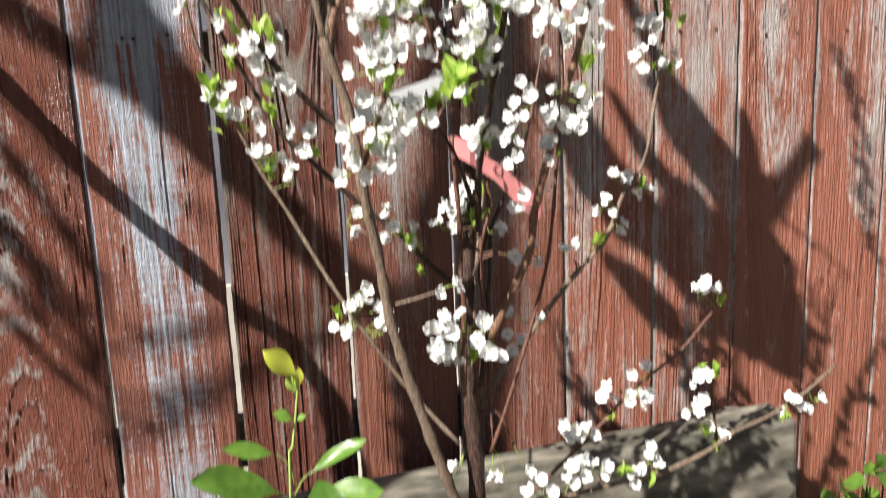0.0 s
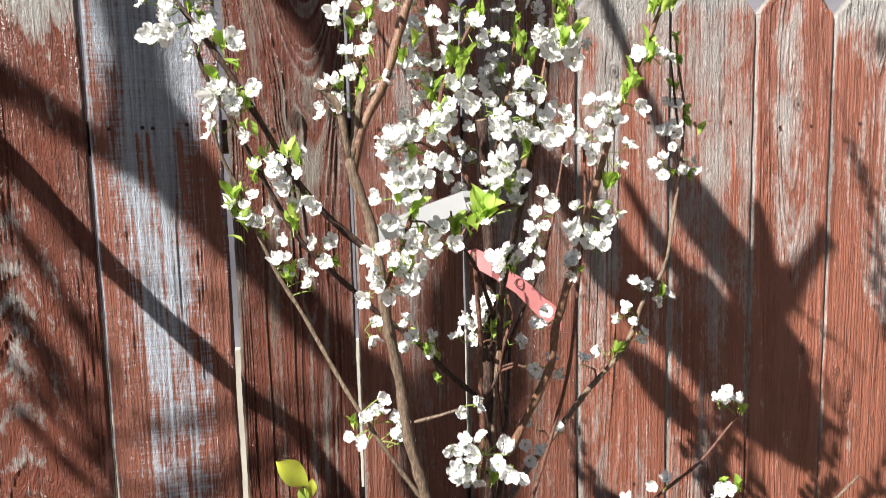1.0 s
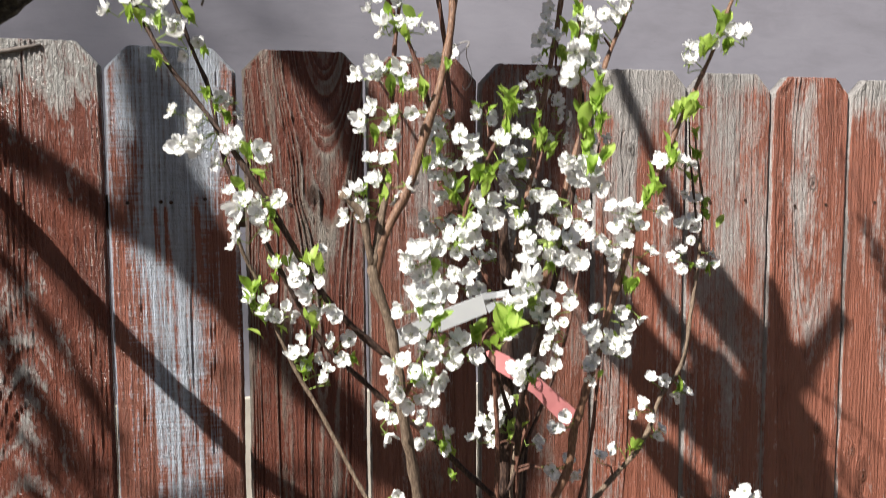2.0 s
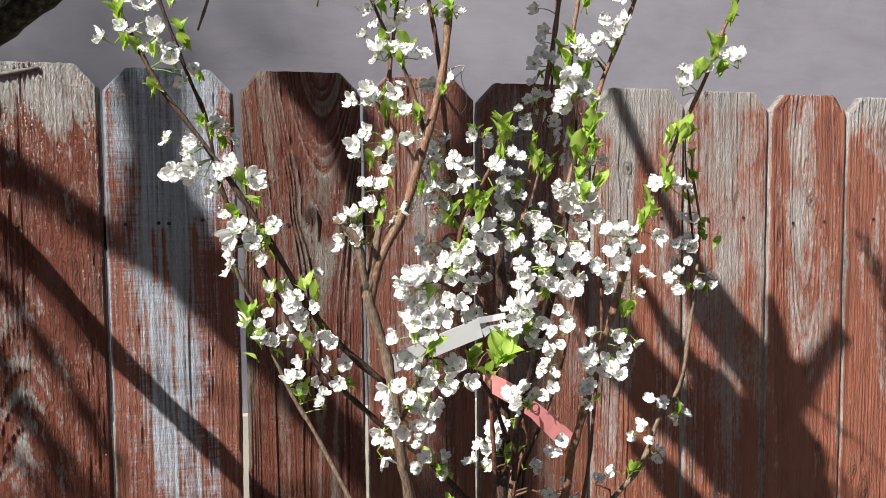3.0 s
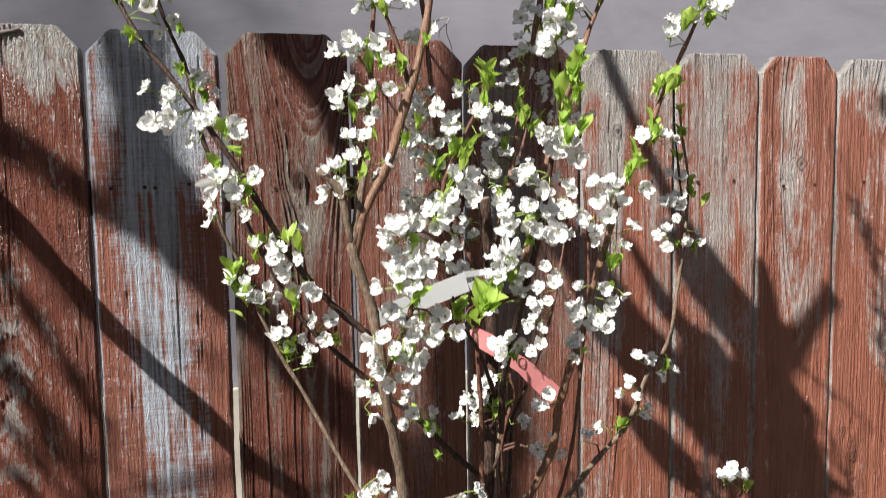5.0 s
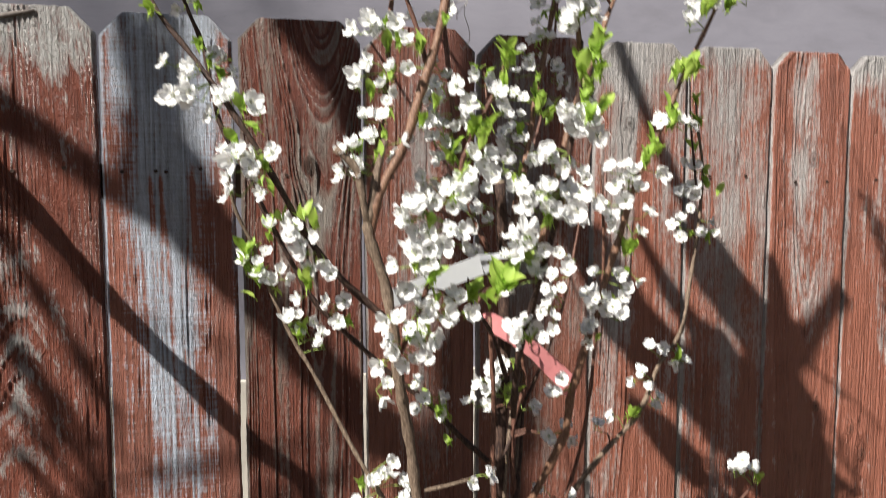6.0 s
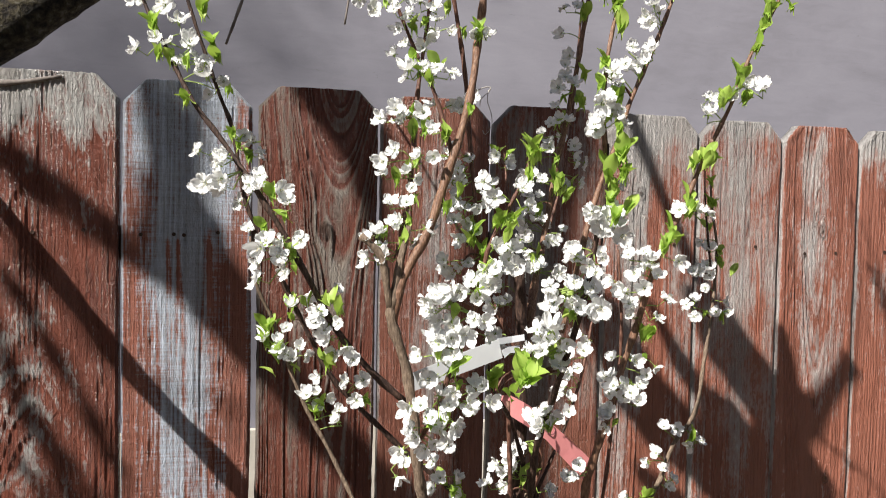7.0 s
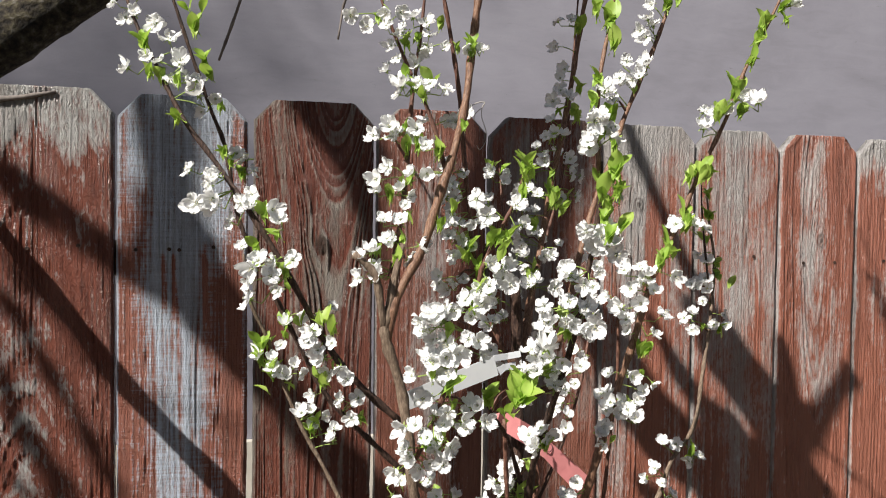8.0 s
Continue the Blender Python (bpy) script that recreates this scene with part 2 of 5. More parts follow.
def tube(name, points, mat, step=0.012, sides=9, knots=0.12, cut=False, seed=0):
    """A tapered, slightly knobbly round stem along points of (x, y, z, r)."""
    rnd = random.Random(seed)
    line = smooth_path(points, step)
    verts, faces = [], []
    side = Vector((0.31, 0.83, 0.2)).normalized()
    node_at = rnd.randint(1, 3)
    for i, q in enumerate(line):
        a, b = line[max(0, i - 1)], line[min(len(line) - 1, i + 1)]
        way = Vector((b - a)[:3]).normalized()
        side = (side - way * side.dot(way)).normalized()
        up = way.cross(side)
        r = max(q[3], 0.0004)
        if i == node_at:
            r *= 1.0 + knots * 2.2
            node_at += rnd.randint(2, 4)
        for k in range(sides):
            an = 2 * math.pi * k / sides
            rr = r * (1 + rnd.uniform(-knots, knots) * 0.6)
            verts.append(Vector(q[:3]) + (side * math.cos(an) + up * math.sin(an)) * rr)
    rows = len(line)
    for i in range(rows - 1):
        for k in range(sides):
            k2 = (k + 1) % sides
            faces.append((i * sides + k, i * sides + k2, (i + 1) * sides + k2, (i + 1) * sides + k))
    index = [0] * len(faces)
    faces.append(tuple(range(sides))[::-1])
    faces.append(tuple((rows - 1) * sides + k for k in range(sides)))
    index += [0, 1 if cut else 0]
    return mesh_from(name, verts, faces, [mat, CUT_WOOD] if cut else [mat], index)


def slab(name, lo, hi, mat, bevel=0.003, at=None):
    """A box with bevelled edges between two corners."""
    bm = bmesh.new()
    bmesh.ops.create_cube(bm, size=1.0)
    for v in bm.verts:
        v.co = [lo[i] + (v.co[i] + 0.5) * (hi[i] - lo[i]) for i in range(3)]
    bmesh.ops.bevel(bm, geom=bm.edges[:], offset=bevel, segments=2, affect="EDGES", profile=0.6)
    me = bpy.data.meshes.new(name)
    bm.to_mesh(me)
    bm.free()
    me.materials.append(mat)
    return me


# ---- ground, house and eave behind the fence ----
def ground_sheet():
    xs = np.r_[-600, -60, -12, np.linspace(-4, 5, 46), 13, 60, 600]
    ys = np.r_[-600, -60, -14, np.linspace(-6, 1.2, 40), 10, 60, 600]
    verts = [(x, y, 0.02 * noise.noise((x * 1.7, y * 1.7, 3.0)) if abs(x) < 10 and abs(y) < 10 else 0.0) for y in ys for x in xs]
    w = len(xs)
    faces = [(j * w + i, j * w + i + 1, (j + 1) * w + i + 1, (j + 1) * w + i) for j in range(len(ys) - 1) for i in range(w - 1)]
    return mesh_from("ground", verts, faces, [SOIL])


tagged(new("ground", ground_sheet()), "bare brown garden soil under the plum tree", "ground", kind="structure")
WALL_Y = 1.5
house = tagged(new("wall_house", slab("wall_house", (-7, WALL_Y, -0.2), (8, WALL_Y + 0.25, 3.5), STUCCO, 0.01)),
               "mauve-grey stucco house wall behind the fence", "wall", kind="structure")
# pale strip added so that the fence gaps are lighter low down
part("base", slab("base", (-7, WALL_Y - 0.03, -0.2), (8, WALL_Y - 0.002, 0.96), CREAM, 0.004), house, "pale cream wall base")
part("roof", slab("roof", (-7.3, WALL_Y - 0.10, 3.505), (8.3, WALL_Y + 4.0, 3.60), CREAM, 0.006), house)

# ---- the fence ----
fence = tagged(new("fence"), "weathered dog-eared plank fence with worn red stain", "fence", kind="structure")
GROUND_GAP = 0.04


def board_mesh(name, width, height, look_no, rings, clip, tip, strips, knots, seed, fine_to=0.0018, ribs=0.0005, chevrons=0.0):
    """A dog-eared plank, its origin at the middle of its foot.
    rings: (cx, cz, stretch, pitch, depth, reach) of the raised grain; tip: how far the bare top reaches down; strips: (x, half width, wear, z from, z to) of bare wood, or of stain where the wear is negative; knots: (x, z, radius); ribs: height of the upright ridges; chevrons: wear on the arched grain."""
    rnd = np.random.RandomState(seed)
    cx, cz, stretch, pitch, depth, reach = rings
    cols = max(24, int(width / fine_to))
    zs = np.r_[np.linspace(GROUND_GAP, 0.75, 8)[:-1], np.linspace(0.75, height, int(0.72 / fine_to))]
    us = np.linspace(-0.5, 0.5, cols + 1)
    ph = rnd.uniform(0, 6.28, 8)
    uu, zz = np.meshgrid(us, zs)

    def field(fx, fz, shift):
        """Smooth noise over the plank, worked out on a coarse grid."""
        gx, gz = np.linspace(-0.5, 0.5, max(12, int(width * fx * 4))), np.linspace(0, height, max(12, int(height * fz * 4)))
        grid = np.array([[noise.noise((x * width * fx, z * fz, seed + shift)) for x in gx] for z in gz])
        across = np.array([np.interp(us, gx, row) for row in grid])
        return np.array([np.interp(zs, gz, across[:, i]) for i in range(across.shape[1])]).T

    half = width / 2 - np.maximum(0.0, zz - (height - clip)) * 0.95
    edge_l = np.array([0.0016 * noise.noise((0, z * 9, seed * 3.1)) + 0.0008 * noise.noise((4, z * 60, seed)) for z in zs])[:, None]
    edge_r = np.array([0.0016 * noise.noise((9, z * 9, seed * 5.7)) + 0.0008 * noise.noise((7, z * 60, seed)) for z in zs])[:, None]
    xx = uu * 2 * half + np.where(uu < 0, edge_l, edge_r) * np.abs(uu * 2) ** 6
    drift = 0.006 * np.sin(zz * 2.3 + ph[0]) + 0.003 * np.sin(zz * 6.1 + ph[1] + xx * 20) + 0.0015 * np.sin(zz * 17 + ph[2] + xx * 55)
    knot = np.zeros_like(xx)
    for kx, kz, kr in knots:
        q = np.sqrt((xx - kx) ** 2 + ((zz - kz) * 0.75) ** 2)
        drift += np.sign(xx - kx) * -1.2 * kr * np.exp(-((q / (2.2 * kr)) ** 2))
        rim = 1.0 if kr > 0.0105 else 0.55 + 0.45 * np.sin(q / kr * 9.0)
        knot = np.maximum(knot, np.exp(-((q / kr) ** 4)) * rim)
    rr = np.sqrt((xx - cx + drift) ** 2 + (reach * np.tanh((zz - cz) / reach) * stretch) ** 2 + 1e-6)
    warp = rr / pitch + 0.9 * np.sin(rr / pitch * 0.9 + ph[3]) + 0.6 * np.sin(rr / pitch * 2.3 + ph[4])
    g = np.sin(2 * np.pi * warp + 0.8 * np.sin(2 * np.pi * warp))
    vary, fine = field(14, 3, 0.0), field(40, 5, 0.3)
    tips = field(11, 4, 0.6) + 0.5 * field(45, 9, 0.9)
    rough = field(170, 22, 1.7)
    rib = np.sin(2 * np.pi * (xx + 0.4 * drift) / 0.0061 + 2.5 * field(60, 2.5, 2.2)) * np.clip(0.55 + 1.3 * field(22, 2, 2.9), 0.05, 1.3)
    round_off = 0.0045 * (np.maximum(0.0, np.abs(uu) * 2 - 0.94) / 0.06) ** 1.5
    front = -0.0085 - 1.7 * depth * g * (0.5 + 0.7 * vary) - ribs * rib - 0.0012 * fine - 0.0010 * rough + round_off - 0.002 * knot
    worn = np.clip((zz - (height - tip) + 0.05 * tips) / 0.05, 0, 1) * 0.34 if tip else np.zeros_like(xx)
    worn -= 0.08 * np.clip((1.42 - zz) / 0.25, 0, 1)
    # bare wood at cut corners and left edges, with a sunlit rim put into it
    worn += 0.24 * np.clip((np.abs(uu) * 2 - 0.92) / 0.05, 0, 1) * np.clip((zz - height + clip + 0.012) / 0.01, 0, 1)
    worn += 0.32 * np.clip((-uu * 2 - 0.955) / 0.03, 0, 1)
    if chevrons:
        arch = np.sin(2 * np.pi * (zz + 1.1 * np.abs(xx - cx)) / 0.066 + 2.6 * field(16, 6, 4.1) + 2.0 * field(48, 22, 4.6))
        worn += chevrons * np.clip(arch - 0.25, 0, 1) * np.clip((0.022 - xx) / 0.02, 0, 1) * np.clip((1.58 - zz) / 0.05, 0, 1) * np.clip(0.6 + 1.5 * field(12, 7, 5.0), 0, 1.2)
    for sx, sw, ss, z0, z1 in strips:
        soft = min(0.12, (z1 - z0) * 0.4)
        fade = np.clip((zz - z0) / soft + 0.5 + tips, 0, 1) * np.clip((z1 - zz) / soft + 0.5 + tips, 0, 1)
        worn += ss * np.exp(-(((xx - sx + 0.012 * np.sin(zz * 5 + ph[5])) / sw) ** 4)) * fade
    zz = zz.copy()
    zz[-1] += np.array([0.0016 * noise.noise((u * width * 90, seed, 2.0)) for u in us])
    w, h = cols + 1, len(zs)
    o = w * h
    back = np.stack([xx[:, [0, -1]], np.full((h, 2), 0.0085), zz[:, [0, -1]]], -1).reshape(-1, 3)
    verts = np.concatenate([np.stack([xx, front, zz], -1).reshape(-1, 3), back])
    j, i = np.meshgrid(np.arange(h - 1), np.arange(cols), indexing="ij")
    a = (j * w + i).ravel()
    r, e = np.arange(h - 1), np.arange(h - 1) * 2 + o
    quads = [np.stack([a, a + 1, a + w + 1, a + w], 1), np.stack([e, e + 2, e + 3, e + 1], 1),
             np.stack([r * w, r * w + w, e + 2, e], 1), np.stack([r * w + cols, e + 1, e + 3, r * w + cols + w], 1)]
    faces = np.concatenate(quads).tolist()
    top, last = (h - 1) * w, o + 2 * (h - 1)
    faces.append([top + k for k in range(w)] + [last + 1, last])
    faces.append([o, o + 1] + [k for k in range(w)][::-1])
    me = mesh_from(name, verts.tolist(), faces, [BOARD_LOOKS[look_no]])
    me.polygons.foreach_set("use_smooth", [True] * (len(faces) - 2) + [False] * 2)
    for key, values in (("ring", 0.5 + 0.5 * g), ("wear", worn), ("knot", knot)):
        at = me.attributes.new(key, "FLOAT", "POINT")
        at.data.foreach_set("value", np.concatenate([values.ravel(), values[:, [0, -1]].ravel()]))
    return me


def fence_board(x0, x1, top, face, rings, clip, tip, strips, knots, *grain):
    """A board between two edges: height, look, grain (cx, cz, stretch, pitch, depth, reach), cut corner, bare tip, bare strips, knots; finest detail, height of the ridges, arched wear."""
    me = board_mesh("board", x1 - x0, top, face, rings, clip, tip, strips, knots, 11 + len(fence.children), *grain)
    part("board", me, fence, at=pose((x0 + x1) / 2, 0.0085, 0))


fence_board(-0.661, -0.4872, 1.836, 0, (-0.02, 0.55, 0.13, 0.0105, 0.0007, 1.6), 0.03, 0.1, [(-0.02, 0.05, 0.06, 0.8, 1.55), (0.066, 0.014, 0.12, 1.62, 1.8), (0.066, 0.016, -0.08, 0.8, 1.58)], [], 0.0015, 0.001, 0.24)
fence_board(-0.4832, -0.3155, 1.832, 1, (-0.25, 1.3, 0.02, 0.012, 0.0009, 2.0), 0.03, 0.03, [(0.01, 0.078, 0.34, 1.66, 1.9), (0.0, 0.05, 0.2, 1.56, 1.68), (0.0, 0.036, 0.2, 0.3, 1.62), (-0.066, 0.024, -0.1, 0.4, 1.68), (0.068, 0.018, -0.14, 0.8, 1.62), (0.0, 0.006, -0.14, 1.0, 1.5), (-0.013, 0.004, -0.5, 1.56, 1.62), (0.0, 0.004, -0.5, 1.55, 1.62), (0.039, 0.004, -0.4, 1.54, 1.625)], [], 0.0016, 0.0006, 0)
fence_board(-0.308, -0.143, 1.832, 2, (0.032, 1.86, 0.42, 0.0085, 0.0016, 0.16), 0.028, 0.0, [(0.0, 0.03, 0.2, 1.5, 1.74), (0.04, 0.02, 0.08, 0.6, 1.3)], [(0.01, 1.635, 0.011), (0.02, 1.385, 0.01)], 0.0011, 0.0006, 0)
fence_board(-0.137, 0.022, 1.828, 3, (0.12, 1.3, 0.05, 0.011, 0.0009, 2.0), 0.03, 0.0, [(0.02, 0.03, 0.1, 1.0, 1.7)], [], 0.0018, 0.0005, 0)
fence_board(0.027, 0.2035, 1.823, 3, (-0.15, 1.6, 0.04, 0.012, 0.0009, 2.0), 0.028, 0.0, [(-0.04, 0.03, 0.2, 1.5, 1.78), (-0.04, 0.02, 0.12, 0.8, 1.5)], [], 0.0018, 0.0005, 0)
fence_board(0.2065, 0.359, 1.82, 4, (0.0, 0.1, 0.03, 0.01, 0.0009, 2.0), 0.026, 0.06, [(0.0, 0.05, 0.13, 1.68, 1.9), (-0.035, 0.026, 0.15, 1.5, 1.8), (0.03, 0.012, 0.05, 0.7, 1.4), (-0.03, 0.03, 0.07, 0.9, 1.6)], [(-0.02, 1.7, 0.008)], 0.0015, 0.0005, 0)
fence_board(0.362, 0.506, 1.818, 4, (0.2, 1.2, 0.02, 0.0095, 0.0009, 2.0), 0.026, 0.03, [(-0.004, 0.048, 0.16, 1.66, 1.9), (-0.018, 0.036, 0.12, 1.45, 1.75), (-0.01, 0.03, 0.05, 0.9, 1.5), (0.029, 0.0022, -0.4, 1.46, 1.61), (-0.034, 0.0022, -0.3, 1.52, 1.61)], [], 0.0015, 0.0005, 0)
fence_board(0.509, 0.65, 1.816, 5, (0.006, 1.66, 0.12, 0.0095, 0.001, 0.5), 0.026, 0.0, [(0.004, 0.045, 0.1, 1.45, 1.9), (-0.03, 0.03, 0.07, 1.45, 1.62), (0.0, 0.018, 0.05, 0.9, 1.5)], [(0.006, 1.648, 0.009), (0.03, 1.24, 0.007)], 0.0015, 0.0004, 0)
fence_board(0.653, 0.794, 1.814, 5, (0.25, 1.2, 0.02, 0.0105, 0.0008, 2.0), 0.026, 0.07, [(0.0, 0.07, 0.16, 1.71, 1.9), (0.04, 0.036, 0.2, 1.3, 1.9), (-0.036, 0.03, -0.22, 1.6, 1.72), (-0.03, 0.03, 0.08, 1.48, 1.6), (-0.02, 0.02, 0.13, 1.02, 1.18), (-0.0195, 0.0022, -0.4, 1.5, 1.61), (0.0365, 0.0022, -0.5, 1.45, 1.61)], [(0.0145, 1.744, 0.016), (-0.045, 1.195, 0.006), (-0.022, 1.15, 0.008)], 0.0016, 0.0005, 0)
fence_board(0.797, 0.938, 1.812, 4, (-0.1, 1.2, 0.03, 0.01, 0.0009, 2.0), 0.026, 0.05, [(0.0, 0.03, 0.1, 1.0, 1.9)], [], 0.003, 0.0005, 0)
# the fence runs on to both sides with boards of the same kinds
RUN = [board_mesh("board", 0.141, 1.812, face, (0.1, 1.3, 0.03, 0.011, 0.0009, 2.0), 0.026, 0.08, [], [], 40 + face, 0.004, 0.0) for face in (4, 5)]
RUN += [board_mesh("board", 0.170, 1.836, face, (-0.1, 1.3, 0.03, 0.012, 0.0009, 2.0), 0.030, 0.08, [], [], 50 + face, 0.004, 0.0) for face in (0, 3)]
for k in range(24):
    part("board", RUN[k % 2], fence, at=pose(1.0115 + 0.144 * k, 0.0085, 0))
    part("board", RUN[2 + k % 2], fence, at=pose(-0.753 - 0.176 * k, 0.0085, 0))
for low, high in ((0.30, 0.375), (0.99, 1.066), (1.59, 1.637)):
    part("rail", slab("rail", (-4.9, 0.019, low), (4.4, 0.057, high), RAIL_WOOD, 0.003), fence, "brown wooden rail")


def nail_mesh():
    """A rusty nail head, facing -y, sunk in a small dent."""
    verts, faces = [], []
    for r, y in ((0.0026, 0.0006), (0.0025, -0.0004), (0.0016, 0.0002)):
        verts += [(r * math.cos(a * math.pi / 5), y, r * math.sin(a * math.pi / 5)) for a in range(10)]
    for j in range(2):
        for k in range(10):
            k2 = (k + 1) % 10
            faces.append((j * 10 + k, j * 10 + k2, j * 10 + 10 + k2, j * 10 + 10 + k))
    faces.append(tuple(range(20, 30)))
    return mesh_from("nail", verts, faces, [NAIL])


HEAD = nail_mesh()
for x, z in ((-0.591, 1.627), (-0.53, 1.631), (-0.459, 1.626), (-0.417, 1.627), (-0.404, 1.626), (-0.36, 1.63), (-0.247, 1.622), (-0.163, 1.624), (-0.10, 1.62), (-0.01, 1.622), (0.06, 1.62), (0.17, 1.621),
             (0.25, 1.62), (0.321, 1.622), (0.40, 1.62), (0.463, 1.621), (0.553, 1.611), (0.611, 1.612), (0.704, 1.615), (0.76, 1.617), (-0.59, 1.04), (-0.53, 1.045), (-0.40, 1.04), (-0.25, 1.04), (-0.092, 1.04), (0.06, 1.04), (0.30, 1.04)):
    part("nail", HEAD, fence, at=pose(x, -0.0012, z))


# ---- the plum tree ----
def blossom_mesh(seed, size):
    """A five-petalled flower that faces +z, with stamens, cup and stalk; the stalk's foot is the origin."""
    rnd = random.Random(seed)
    verts, faces, index = [], [], []
    stalk = size * rnd.uniform(0.45, 0.75)
    cup = rnd.uniform(-0.05, 0.95)
    for k in range(5):
        an = 2 * math.pi * (k + rnd.uniform(-0.08, 0.08)) / 5
        reach, wide = size * 0.5 * rnd.uniform(0.82, 1.1), size * 0.255 * rnd.uniform(0.88, 1.12)
        lift = cup + rnd.uniform(-0.35, 0.4)
        curl, twist = rnd.uniform(-0.25, 0.2), rnd.uniform(-0.25, 0.25)
        o = len(verts)
        nu, nv = 6, 6
        for j in range(nv + 1):
            th = math.pi * (0.08 + 0.90 * j / nv)
            t = (1 - math.cos(th)) / 2
            half = wide * math.sin(th) ** 0.75 * (0.45 + 0.55 * min(1.0, t * 1.6))
            out = 0.07 * size + (reach - 0.07 * size) * t
            for i in range(nu + 1):
                s = i / nu * 2 - 1
                x, y = out * (1 - 0.10 * t ** 4 * math.cos(7 * s + seed + k)), s * half
                z = lift * out * (0.5 + 0.5 * t) + 0.30 * wide * s * s + curl * size * 0.3 * t ** 3 + twist * y * t + size * t * (0.06 * math.sin(5 * s + 3 * t + 2 * k + seed) + 0.10 * t * math.sin(8 * s + 4 * k + seed))
                verts.append((x * math.cos(an) - y * math.sin(an), x * math.sin(an) + y * math.cos(an), stalk + z))
        for j in range(nv):
            for i in range(nu):
                a = o + j * (nu + 1) + i
                faces.append((a, a + 1, a + nu + 2, a + nu + 1))
                index.append(0)
    for k in range(11):
        an, tilt = rnd.uniform(0, 6.28), rnd.uniform(0.1, 0.75)
        ln = size * rnd.uniform(0.2, 0.34)
        d = Vector((math.cos(an) * math.sin(tilt), math.sin(an) * math.sin(tilt), math.cos(tilt)))
        base, tip = Vector((0, 0, stalk)) + d * 0.02 * size, Vector((0, 0, stalk)) + d * ln
        q = d.orthogonal().normalized() * size * 0.006
        q2 = d.cross(q).normalized() * size * 0.006
        o = len(verts)
        verts += [base + q, base - q * 0.5 + q2, base - q * 0.5 - q2, tip + q, tip - q * 0.5 + q2, tip - q * 0.5 - q2]
        faces += [(o, o + 1, o + 4, o + 3), (o + 1, o + 2, o + 5, o + 4), (o + 2, o, o + 3, o + 5)]
        index += [0, 0, 0]
        o = len(verts)
        g = size * 0.02
        verts += [tip + Vector(v) * g for v in ((1, 0, 0), (-1, 0, 0), (0, 1, 0), (0, -1, 0), (0, 0, 1), (0, 0, -1))]
        faces += [(o, o + 2, o + 4), (o + 2, o + 1, o + 4), (o + 1, o + 3, o + 4), (o + 3, o, o + 4), (o + 2, o, o + 5), (o + 1, o + 2, o + 5), (o + 3, o + 1, o + 5), (o, o + 3, o + 5)]
        index += [1] * 8
    # cup and stalk
    o = len(verts)
    for r, z in ((0.022, 0.0), (0.02, stalk * 0.7), (0.07, stalk * 0.9), (0.13, stalk + 0.03 * size)):
        for k in range(6):
            an = math.pi * k / 3
            verts.append((r * size * math.cos(an), r * size * math.sin(an), z))
    for j in range(3):
        for k in range(6):
            k2 = (k + 1) % 6
            faces.append((o + j * 6 + k, o + j * 6 + k2, o + j * 6 + 6 + k2, o + j * 6 + 6 + k))
            index.append(2)
    # sepals bent back
    for k in range(5):
        an = 2 * math.pi * (k + 0.5) / 5
        c, s = math.cos(an), math.sin(an)
        o = len(verts)
        for r, w, z in ((0.08, 0.05, 0.0), (0.2, 0.05, -0.05), (0.3, 0.004, -0.13)):
            for sg in (1, -1):
                verts.append((size * (r * c - sg * w * s), size * (r * s + sg * w * c), stalk + size * z))
        faces += [(o, o + 1, o + 3, o + 2), (o + 2, o + 3, o + 5, o + 4)]
        index += [2, 2]
    return mesh_from("blossom", verts, faces, [PETAL, STAMEN, CALYX], index)


def leaf_mesh(name, seed, length, wide, mat, fold=0.5, bend=0.6):
    """A pointed leaf from the origin along +x, folded on its midrib, facing +z."""
    rnd = random.Random(seed)
    verts, faces = [], []
    n = 8
    stalk = 0.14
    for j in range(n + 1):
        t = j / n
        half = wide * length * 0.5 * math.sin(math.pi * max(0.0, (t - stalk) / (1 - stalk)) ** 1.15) ** 0.75 if t > stalk else 0.012 * length
        half = max(half, 0.008 * length)
        an = bend * t
        x, z = length * (t - 0.12 * bend * t * t), length * (-0.35 * bend * t * t)
        for s in (-1, -0.5, 0, 0.5, 1):
            w = 0.03 * length * math.sin(9 * t + seed + s) * abs(s)
            verts.append((x, s * half * math.cos(fold), z + abs(s) * half * math.sin(fold) + w))
    for j in range(n):
        for i in range(4):
            a = j * 5 + i
            faces.append((a, a + 5, a + 6, a + 1))
    return mesh_from(name, verts, faces, [mat])


BLOSSOMS = [blossom_mesh(30 + k, 0.0150 + 0.0012 * (k % 4)) for k in range(16)]
LEAVES = [leaf_mesh("leaf", 60 + k, 0.0125 + 0.0026 * (k % 4), 0.44, LEAF, 0.35 + 0.1 * (k % 3), 0.3 + 0.25 * (k % 3)) for k in range(9)]

plum = tagged(new("plum_tree"), "young plum tree in full white blossom with fresh green leaves", "fruit tree")
BARKS = {"tan": BARK_TAN, "red": BARK_RED, "copper": BARK_COPPER, "dark": BARK_DARK}
made = [0]
LINES = {}  # the course of each stem, by its name


def stand(place, way, turn):
    """A pose at place whose z axis points along way, turned about it."""
    return Matrix.Translation(place) @ Vector(way).to_track_quat("Z", "Y").to_matrix().to_4x4() @ Matrix.Rotation(turn, 4, "Z")


